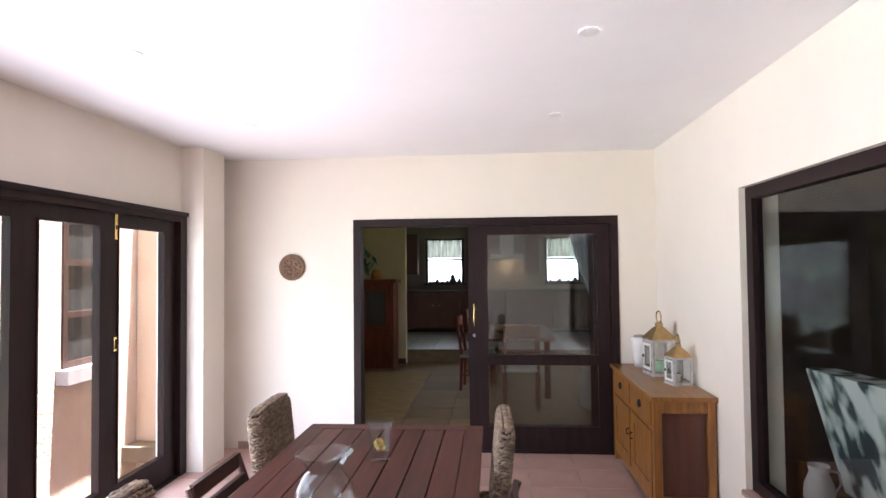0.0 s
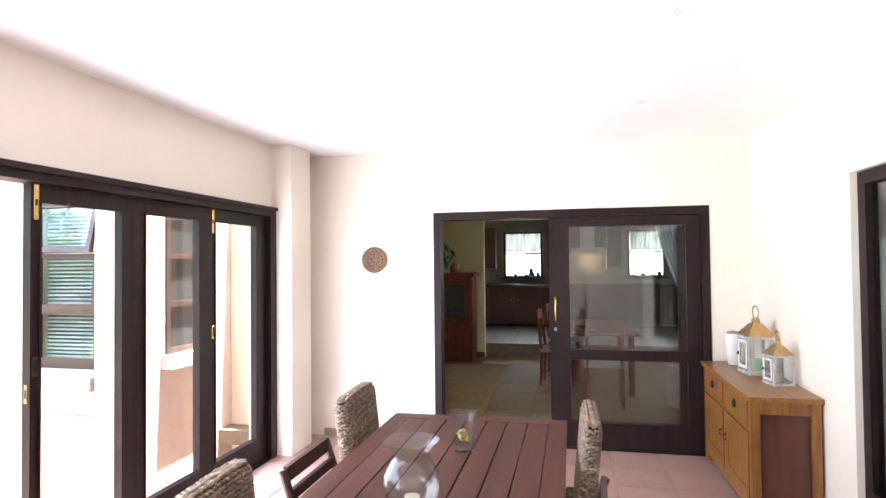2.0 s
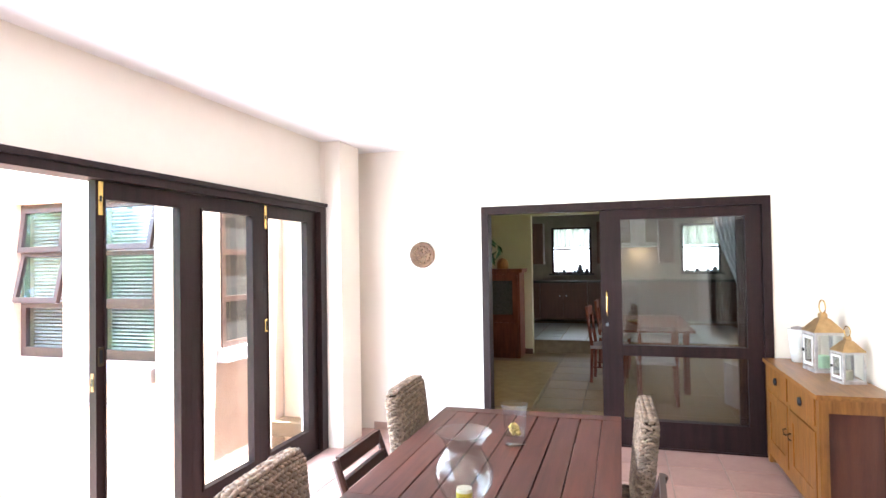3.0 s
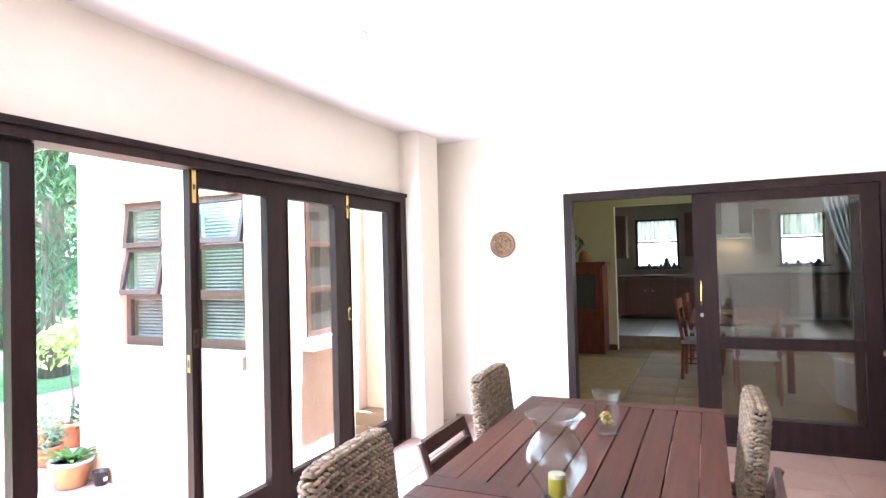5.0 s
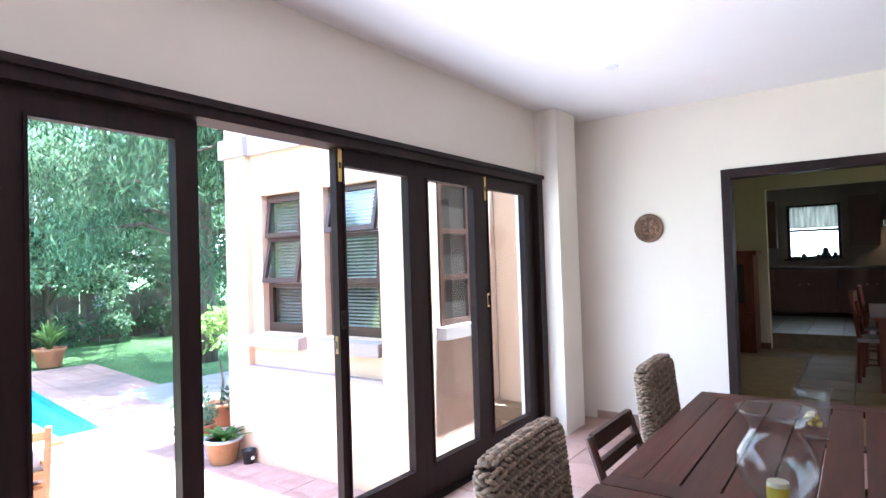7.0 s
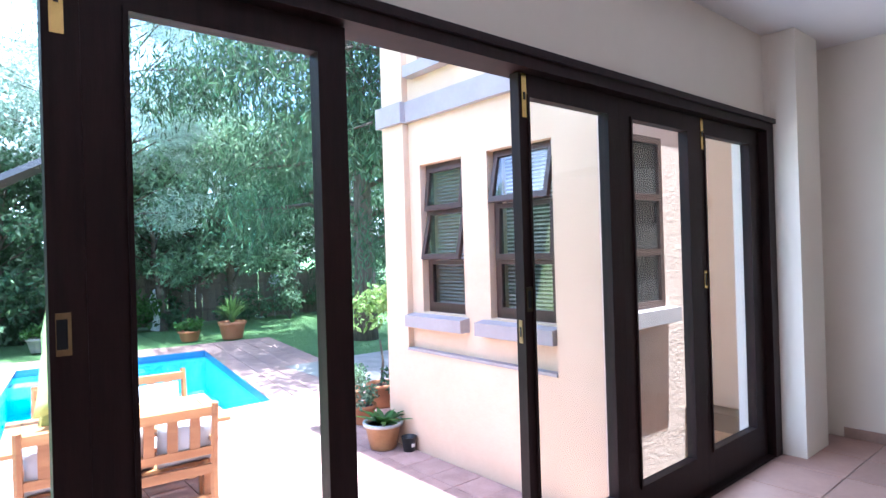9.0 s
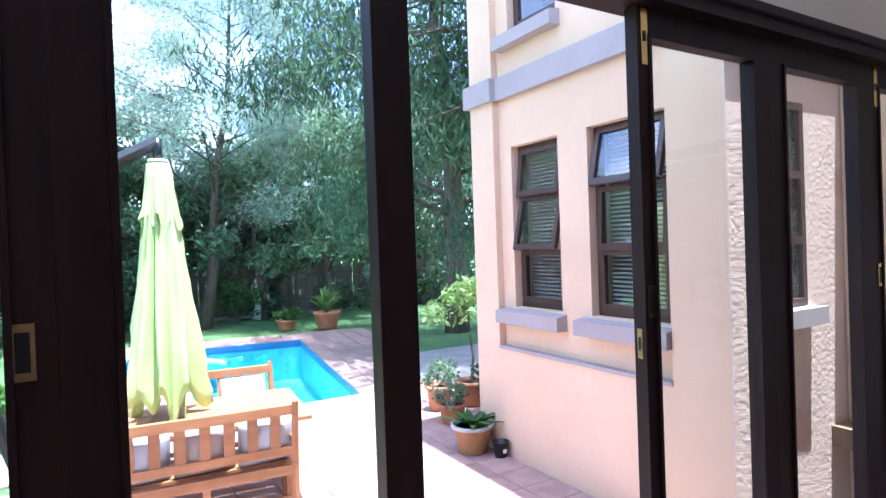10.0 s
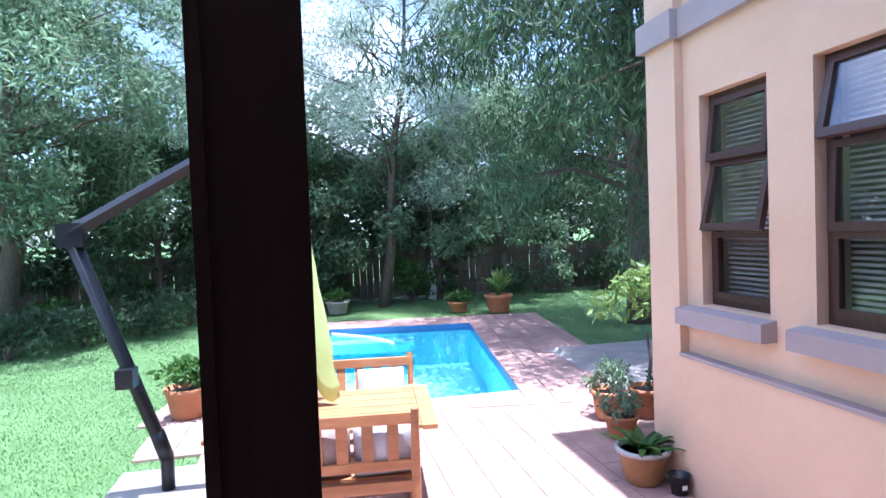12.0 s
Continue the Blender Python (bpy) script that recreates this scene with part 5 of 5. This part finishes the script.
def drape(prof, n, lobes, amp, sag):
    """A hanging folded cloth: lobed rings that hang lower at the fold tips."""
    bm, rings = bmesh.new(), []
    z_end = prof[-1][1]
    for r, z in prof:
        f = z / z_end
        ring = []
        for k in range(n):
            a = k * math.tau / n
            b = a + 0.22 * math.sin(2 * a + 1.3) + 0.10 * math.sin(5 * f + 3 * a)
            w = 1.0 - 1.7 * abs(math.sin(lobes * b / 2 + 0.5 * f)) ** 0.7 + 0.5 * abs(math.sin((lobes + 4) * b / 2 - 0.8 * f)) + 0.22 * math.sin(2 * a + 2 * f) + 0.10 * math.sin(19 * a + 6 * f)
            rr = r * (1 + amp * (0.35 + 0.65 * f) * w)
            zz = z - sag * f ** 3 * (0.5 + 0.5 * math.sin(lobes * a + 0.9)) - 0.07 * f ** 4 * math.sin(2 * a + 0.5) - 0.05 * f ** 5 * math.sin(11 * a)
            ring.append(bm.verts.new((UT.x + rr * math.cos(a), UT.y + rr * math.sin(a), UT.z - 0.16 + zz)))
        rings.append(ring)
    for a, b in zip(rings, rings[1:]):
        for k in range(n):
            bm.faces.new((a[k], a[(k + 1) % n], b[(k + 1) % n], b[k]))
    return bm
canopy = part("canopy", drape([(0.02, 0.0), (0.07, -0.02), (0.08, -0.10), (0.098, -0.35), (0.122, -0.62), (0.142, -0.9), (0.165, -1.2), (0.185, -1.45), (0.195, -1.66), (0.198, -1.74)], 220, 9, 0.58, 0.24), M_LIME, um, "folded lime green canvas canopy", smooth=True)
solid = canopy.modifiers.new("thickness", "SOLIDIFY")
solid.thickness = 0.004
part("vent_cap", drape([(0.02, 0.012), (0.078, -0.012), (0.092, -0.10), (0.108, -0.33), (0.12, -0.42)], 120, 9, 0.34, 0.12), M_LIME, um, "short upper canopy flap", smooth=True)
part("tip_ring", lathe([(0.03, 0.0), (0.075, 0.0), (0.075, 0.02), (0.03, 0.02)], 20, at=(UT.x, UT.y, UT.z - 0.155)), M_WHITE, um, "white top ring")
bs = part("base", boxes((-0.45, 0.45, -0.45, 0.45, 0.003, 0.06)), M_CONC, um, "pale concrete base slabs", bevel=0.01)

# ---- pots and plants ----
def pot(x, y, r, h, material, label, plant, seed, height, spread, count, size, leaf, stem=0.0, rim=None, group="potted plants", g=G):
    t = thing("potted_plant", (x, y, g), label, "potted plant", group)
    part("pot", lathe([(0, 0.0), (r * 0.68, 0.0), (r * 0.72, 0.02), (r * 0.92, h * 0.8), (r, h * 0.84), (r * 1.03, h), (r * 0.9, h), (r * 0.85, h * 0.85), (0, h * 0.84)], 28), material, t, smooth=True)
    if rim:
        part("rim", lathe([(r * 0.92, h * 0.9), (r * 1.06, h * 0.9), (r * 1.08, h * 1.02), (r * 0.92, h * 1.02), (r * 0.91, h * 0.9)], 28), rim, t, "grey glazed rim", smooth=True)
    part("soil", lathe([(0, h * 0.86), (r * 0.86, h * 0.86), (0, h * 0.9)], 16), M_SOIL, t)
    rng = random.Random(seed)
    if plant == "bush":
        if stem:
            part("stem", tube([(0, 0, h * 0.8), (0.03, 0.02, h + stem * 0.5), (0.0, 0.0, h + stem)], [0.02, 0.016, 0.012], 8), M_BARK, t)
        bl = [(rng.uniform(-1, 1) * spread * 0.6, rng.uniform(-1, 1) * spread * 0.6, h + stem + height * rng.uniform(0.15, 0.85), spread * rng.uniform(0.2, 0.45)) for _ in range(13)]
        leaf_cloud("foliage", bl, count, size, leaf, t, seed, 0.15, 0.5)
    else:
        bm = bmesh.new()
        for k in range(count):
            a, ln, out = rng.uniform(0, math.tau), height * rng.uniform(0.7, 1.15), spread * rng.uniform(0.2, 1.0)
            d, s = Vector((math.cos(a), math.sin(a), 0)), Vector((-math.sin(a), math.cos(a), 0))
            prev = None
            for q in np.linspace(0, 1, 6):
                c = Vector((0, 0, h * 0.85)) + d * (0.03 + out * q ** 1.6) + Vector((0, 0, ln * (q - 0.42 * q ** 3 * out / spread)))
                w = size * math.sin(math.pi * (0.12 + 0.86 * q)) + 0.002
                cur = (bm.verts.new(c - s * w), bm.verts.new(c + s * w))
                if prev:
                    bm.faces.new((prev[0], prev[1], cur[1], cur[0]))
                prev = cur
        part("foliage", bm, leaf, t)
    return t
BR = M_LEAF[3]
PT = M_LEAF[4]
pot(-7.53, 4.085, 0.195, 0.265, M_POTG, "round glazed ochre pot with a broad-leaved plant by the wing wall", "blade", 31, 0.16, 0.34, 26, 0.035, PT, rim=M_POTRIM)
bp = thing("small_black_pot", (-7.26, 4.21, G), "small empty black plastic flower pot beside the wall", "flower pot")
part("pot", lathe([(0, 0), (0.055, 0), (0.075, 0.14), (0.08, 0.145), (0.07, 0.145), (0.05, 0.02), (0, 0.02)], 20), M_PLASTIC, bp, smooth=True)
part("label_sticker", boxes((0.066, 0.0685, -0.02, 0.02, 0.05, 0.085)), M_WHITE, bp, "small white sticker")
pot(-8.42, 4.40, 0.16, 0.22, M_POT, "small terracotta bowl with leafy herbs beside the wing", "bush", 32, 0.22, 0.26, 300, 0.06, M_LEAF[0])
pot(-8.95, 4.55, 0.17, 0.30, M_POT, "terracotta pot with grey-green foliage beside the path", "bush", 33, 0.30, 0.32, 480, 0.06, M_LEAF[0])
pot(-8.90, 4.98, 0.20, 0.30, M_POT, "young citrus tree in a pot with bright green leaves", "bush", 34, 0.72, 0.60, 640, 0.095, BR, stem=0.56)
pot(-8.25, 4.90, 0.18, 0.25, M_POT, "dense green shrub in a terracotta pot", "bush", 38, 0.45, 0.38, 500, 0.07, M_LEAF[1])
pot(-10.5, 0.22, 0.24, 0.34, M_POT, "terracotta pot with a fresh green leafy plant by the lawn", "bush", 35, 0.34, 0.34, 460, 0.10, PT)
pot(-13.0, 0.55, 0.22, 0.32, M_POT, "terracotta pot with spiky green leaves beside the pool", "blade", 36, 0.50, 0.32, 40, 0.012, PT)
pot(-16.5, 0.99, 0.30, 0.40, M_CONC, "grey pot with a loose green shrub at the pool corner", "bush", 37, 0.55, 0.5, 520, 0.12, M_LEAF[0])
pot(-17.25, 5.05, 0.26, 0.25, M_POT, "terracotta trough with green plants behind the pool", "bush", 39, 0.26, 0.36, 320, 0.11, PT)
pot(-16.8, 5.92, 0.33, 0.42, M_POT, "large terracotta pot with arching strap leaves behind the pool", "blade", 40, 0.70, 0.62, 70, 0.03, BR)
pot(-18.3, 2.2, 0.3, 0.32, M_CONC, "pale planter box with low green plants", "bush", 42, 0.3, 0.42, 320, 0.10, PT)

# ---- fence, shrubs, trees ----
fence = thing("garden_fence", (-21.2, 0, G), "tall weathered vertical board garden fence", "fence")
rf = random.Random(12)
part("rail", boxes((0.03, 0.07, -26, 26, 0.35, 0.43), (0.03, 0.07, -26, 26, 1.15, 1.23)), M_FENCE, fence)
fmesh = bpy.data.meshes.new("board")
fb = boxes((-0.012, 0.012, 0.004, 0.196, 0, 1.5))
fb.to_mesh(fmesh)
fb.free()
fmesh.materials.append(M_FENCE)
for k in range(130):
    b = piece("board", fmesh, fence, (rf.uniform(-0.008, 0.008), -13 + k * 0.2, rf.uniform(-0.05, 0.04)))
    b.rotation_euler = (rf.uniform(-0.008, 0.008), 0, rf.uniform(-0.03, 0.03))
side = thing("garden_fence", (-8, -16, G), "tall weathered board fence beside the lawn", "fence")
part("boards", boxes((-16, 12, -0.02, 0.02, 0, 1.6)), M_FENCE, side)
side2 = thing("garden_fence", (-14, 15, G), "tall weathered board fence behind the wing", "fence")
part("boards", boxes((-8, 8, -0.02, 0.02, 0, 1.6)), M_FENCE, side2)
nb = thing("neighbour_house", (-31, 9, G), "pale neighbouring house behind the trees", "house")
part("wall", boxes((-4, 0, -3.5, 2.5, 0, 2.5)), M_WHITE, nb)
part("roof", boxes((-4.4, 0.4, -4.0, 3.0, 2.5, 2.75)), M_GREYTRIM, nb)

def tree(x, y, h, trunk, lean, crown_r, count, size, leaf, seed, low=0.35, droop=0.3, narrow=0.3, dens=30, label="tall leafy garden tree with an open crown", flat=1.0):
    t = thing("tree", (x, y, G), label, "tree", "garden trees")
    rng = random.Random(seed)
    bm = bmesh.new()
    top = Vector((lean[0], lean[1], h * 0.93))
    pts, q = [], 8
    for k in range(q):
        f = k / (q - 1)
        pts.append(Vector((top.x * f + rng.uniform(-1, 1) * 0.09 * h * 0.2, top.y * f + rng.uniform(-1, 1) * 0.09 * h * 0.2, top.z * f)))
    pts[0] = Vector((0, 0, -0.05))
    tube(pts, [trunk * (1.25 - 1.15 * (k / (q - 1)) ** 0.8) for k in range(q)], 10, bm)
    blobs = []
    n = dens
    for k in range(n):
        f = low + (1 - low) * (k + 0.5) / n
        i = min(int(f * (q - 1)), q - 2)
        base = pts[i].lerp(pts[i + 1], f * (q - 1) - i)
        a = k * 2.4 + rng.uniform(-0.5, 0.5)
        taper = math.sin(math.pi * (0.22 + 0.72 * (f - low) / (1 - low)))
        r = crown_r * taper * rng.uniform(0.55, 1.1) + 0.2
        tip = base + Vector((math.cos(a) * r, math.sin(a) * r * flat, r * rng.uniform(0.15, 0.75) - droop * r * 0.4))
        mid = base.lerp(tip, 0.5) + Vector((0, 0, 0.10 * r))
        tube([base, mid, tip], [trunk * 0.30 * (1.15 - f), trunk * 0.17 * (1.15 - f) + 0.006, 0.006], 5, bm)
        for j in range(3):
            e = mid.lerp(tip, rng.uniform(0.2, 1.0)) + Vector((rng.uniform(-1, 1), rng.uniform(-1, 1), rng.uniform(-0.4, 0.7))) * r * 0.28
            tube([mid, e], [0.012, 0.004], 4, bm)
            blobs.append((*e, crown_r * rng.uniform(0.13, 0.26)))
        blobs.append((*tip, crown_r * rng.uniform(0.16, 0.30)))
    part("trunk", bm, M_BARK, t, "grey-brown trunk and limbs", smooth=True)
    leaf_cloud("crown", blobs, count, size, leaf, t, seed, droop, narrow)
    return t
OL, DP, SV = M_LEAF[0], M_LEAF[1], M_LEAF[2]
TREES = [
    (-19.3, 3.46, 11.0, 0.13, (0.7, 1.0), 2.9, 62000, 0.115, SV, 51, 0.26, 0.0, 0.18, 52, "slender tree with fine silvery feathery foliage"),
    (-19.0, -0.1, 10.0, 0.12, (-0.4, -1.0), 2.6, 30000, 0.12, SV, 52, 0.42, 0.0, 0.22, 34, "slender tree with fine silvery feathery foliage"),
    (-14.2, 8.1, 12.5, 0.24, (0.6, -0.8), 4.4, 46000, 0.19, DP, 53, 0.18, 0.9, 0.20, 46, "large weeping tree with dense drooping green foliage"),
    (-10.9, 8.0, 11.8, 0.22, (-0.4, -0.6), 3.7, 34000, 0.19, DP, 71, 0.35, 0.9, 0.20, 46, "large weeping tree with dense drooping green foliage"),
    (-20.0, 7.2, 6.0, 0.14, (0.0, -0.5), 2.4, 14000, 0.17, OL, 54, 0.20, 0.3, 0.4, 30, "rounded bushy green garden tree"),
    (-20.2, 5.2, 4.6, 0.12, (0.3, -0.5), 2.1, 12000, 0.17, OL, 55, 0.25, 0.2, 0.4, 26, "rounded bushy green garden tree"),
    (-20.3, 10.6, 7.5, 0.18, (0.3, 0.5), 2.8, 9000, 0.18, DP, 56, 0.15, 0.4, 0.4, 32, "dense dark green garden tree"),
    (-20.2, 1.4, 4.2, 0.12, (0.2, 0.3), 2.2, 13000, 0.17, DP, 57, 0.12, 0.2, 0.4, 28, "dense dark green garden tree"),
    (-20.3, -2.4, 4.6, 0.12, (0.2, 0.2), 2.3, 13000, 0.17, DP, 58, 0.10, 0.2, 0.4, 28, "dense dark green garden tree"),
    (-17.6, -4.6, 7.2, 0.24, (1.0, 0.6), 3.5, 34000, 0.17, OL, 59, 0.28, 0.2, 0.3, 36, "spreading olive green tree with dark limbs"),
    (-19.5, -8.2, 8.5, 0.22, (0.6, 0.5), 3.4, 16000, 0.18, DP, 60, 0.12, 0.3, 0.4, 34, "dense dark green garden tree"),
    (-22.4, -5.5, 5.5, 0.15, (0, 0), 2.6, 12000, 0.2, DP, 65, 0.04, 0.2, 0.45, 30, "dense dark green tree behind the fence"),
    (-22.6, 0.2, 5.0, 0.15, (0, 0), 2.5, 12000, 0.2, DP, 66, 0.04, 0.2, 0.45, 30, "dense dark green tree behind the fence"),
    (-22.4, 5.6, 5.0, 0.15, (0, 0), 2.5, 10000, 0.2, DP, 67, 0.04, 0.2, 0.45, 30, "dense dark green tree behind the fence"),
    (-22.6, 10.5, 5.5, 0.15, (0, 0), 2.6, 10000, 0.2, DP, 68, 0.04, 0.2, 0.45, 30, "dense dark green tree behind the fence"),
    (-21.5, -11.5, 7.5, 0.15, (0, 0), 3.4, 14000, 0.2, OL, 69, 0.04, 0.2, 0.45, 34, "dense green tree beside the fence"),
    (-17.5, -13.5, 8.0, 0.15, (0, 0), 3.6, 14000, 0.2, DP, 70, 0.04, 0.2, 0.45, 34, "dense green tree beside the fence"),
    (-23.5, 2.6, 7.0, 0.2, (0, 0), 3.0, 7000, 0.22, DP, 61, 0.12, 0.2, 0.45, 28, "dense dark green tree behind the fence"),
    (-23.8, -2.0, 7.5, 0.2, (0, 0), 3.2, 7000, 0.22, OL, 62, 0.12, 0.2, 0.45, 28, "dense green tree behind the fence"),
    (-23.6, 8.0, 8.0, 0.2, (0, 0), 3.2, 7000, 0.22, OL, 63, 0.12, 0.2, 0.45, 28, "dense green tree behind the fence"),
    (-23.0, 13.0, 8.5, 0.2, (0, 0), 3.4, 7000, 0.22, DP, 64, 0.12, 0.2, 0.45, 28, "dense green tree behind the fence"),
]
for row in TREES:
    tree(*row[:14], label=row[14])
def shrub(x, y, r, h, count, size, leaf, seed, label):
    t = thing("shrub", (x, y, G - 0.03), label, "shrub", "border shrubs")
    rng = random.Random(seed)
    bm = bmesh.new()
    bl = []
    for k in range(9):
        e = Vector((rng.uniform(-1, 1) * r * 0.7, rng.uniform(-1, 1) * r * 0.7, h * rng.uniform(0.25, 0.85)))
        tube([(0, 0, 0), e * 0.5 + Vector((0, 0, 0.05)), e], [0.018, 0.012, 0.005], 5, bm)
        bl.append((*e, r * rng.uniform(0.3, 0.55)))
    part("stems", bm, M_BARK, t)
    leaf_cloud("foliage", bl, count, size, leaf, t, seed, 0.1, 0.4)
for k, (x, y) in enumerate(((-13.6, -5.6), (-14.4, -4.7), (-15.2, -3.7), (-16.1, -2.8), (-17.0, -2.0), (-18.0, -1.2), (-18.9, -0.3))):
    shrub(x, y, 0.85, 0.62 + 0.5 * ((k * 5) % 7) / 7, 700, 0.14, DP, 190 + k, "leafy dark green border shrub at the lawn edge")
rs = random.Random(77)
for k, y in enumerate((-10.5, -8.6, -7.2, -5.8, -4.3, -3.0, -1.4, 0.6, 2.0, 4.4, 7.3, 8.9, 10.4, 12.0)):
    shrub(-20.3 + rs.uniform(-0.3, 0.5) + (1.2 if y < -3.5 else 0), y, 0.75, rs.uniform(0.7, 1.5), 900, 0.15, rs.choice((DP, OL, DP, PT)), 90 + k, "leafy green border shrub against the fence")

pw = thing("garden_pinwheel", (-20.4, 8.6, G), "small pale blue garden pinwheel on a thin stake", "pinwheel")
part("stake", tube([(0, 0, 0), (0, 0, 1.2)], 0.008, 6), M_STEEL, pw)
for k in range(10):
    b = box(bmesh.new(), 0.0, 0.012, -0.03, 0.03, 0.03, 0.20, pose(0.02, 0, 1.2, k * 36, 0, 0) @ pose(0, 0, 0, 0, 0, 25))
    part("vane", b, M_CUSHION, pw)
dw = thing("driftwood_post", (-20.2, 5.0, G), "pale weathered driftwood post leaning by the fence", "post")
part("stem", tube([(0, 0, 0), (0.03, 0.06, 0.4), (0.0, -0.04, 0.8), (0.02, 0.05, 1.15)], [0.13, 0.10, 0.14, 0.06], 9), M_WHITE, dw, smooth=True)

# lawn blades, nearest stretches
def blades(name, x0, x1, y0, y1, count, seed, keep):
    rng = np.random.default_rng(seed)
    p = np.stack([rng.uniform(x0, x1, count), rng.uniform(y0, y1, count)], 1)
    p = p[np.array([keep(*q) for q in p])]
    n = len(p)
    a, hgt, w = rng.uniform(0, math.tau, n), rng.uniform(0.014, 0.032, n), 0.0045
    dx, dy = np.cos(a), np.sin(a)
    z = np.full(n, G - 0.03)
    tip = np.stack([p[:, 0] + dy * 0.02 + rng.normal(0, 0.012, n), p[:, 1] - dx * 0.02 + rng.normal(0, 0.012, n), z + hgt], 1)
    v = np.stack([np.stack([p[:, 0] - dx * w, p[:, 1] - dy * w, z], 1), np.stack([p[:, 0] + dx * w, p[:, 1] + dy * w, z], 1), tip], 1).reshape(-1, 3)
    me = bpy.data.meshes.new(name)
    me.from_pydata(v.tolist(), [], np.arange(3 * n).reshape(-1, 3).tolist())
    me.materials.append(M_BLADE)
    tagged(new(name, me), "short mown green grass blades of the lawn", "grass", kind="stuff")
def on_left_lawn(x, y):
    q = PM.inverted() @ Vector((x, y, G))
    return off_terrace(x, y) if x > -10.62 else q.y < -4.32 or q.x < -PL - 1.05
def on_right_lawn(x, y):
    q = PM.inverted() @ Vector((x, y, G))
    return (q.y > 1.62 or q.x < -PL - 1.05) and not (x > -12.45 and y > 5.2)
blades("grass_west", -18, -7.6, -6, 1.4, 170000, 1, on_left_lawn)
blades("grass_north", -20.5, -12, 4.5, 10, 60000, 2, on_right_lawn)

# ---- pieces of the floors ----
for i in range(10):
    for j in range(19):
        piece("tile", fm, floor, (XL + 0.0 + i * 0.4, YB - 0.4 - j * 0.4, 0))
sf = bpy.data.objects["floor_dining"]
sm = bpy.data.meshes.new("stone_tile")
tb = boxes((0.005, 0.495, 0.005, 0.495, -0.008, 0.0))
bmesh.ops.bevel(tb, geom=tb.edges[:], offset=0.002, segments=1, affect="EDGES")
tb.to_mesh(sm)
tb.free()
sm.materials.append(M_STONE)
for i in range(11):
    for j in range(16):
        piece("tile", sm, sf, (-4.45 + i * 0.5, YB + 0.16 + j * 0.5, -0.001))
km = bpy.data.meshes.new("kitchen_tile")
tb = boxes((0.005, 0.445, 0.005, 0.445, -0.006, 0.0))
bmesh.ops.bevel(tb, geom=tb.edges[:], offset=0.002, segments=1, affect="EDGES")
tb.to_mesh(km)
tb.free()
km.materials.append(M_KTILE)
for i in range(10):
    for j in range(6):
        piece("tile", km, kfloor, (-3.9 + i * 0.45, 10.37 + j * 0.45, 0.22))
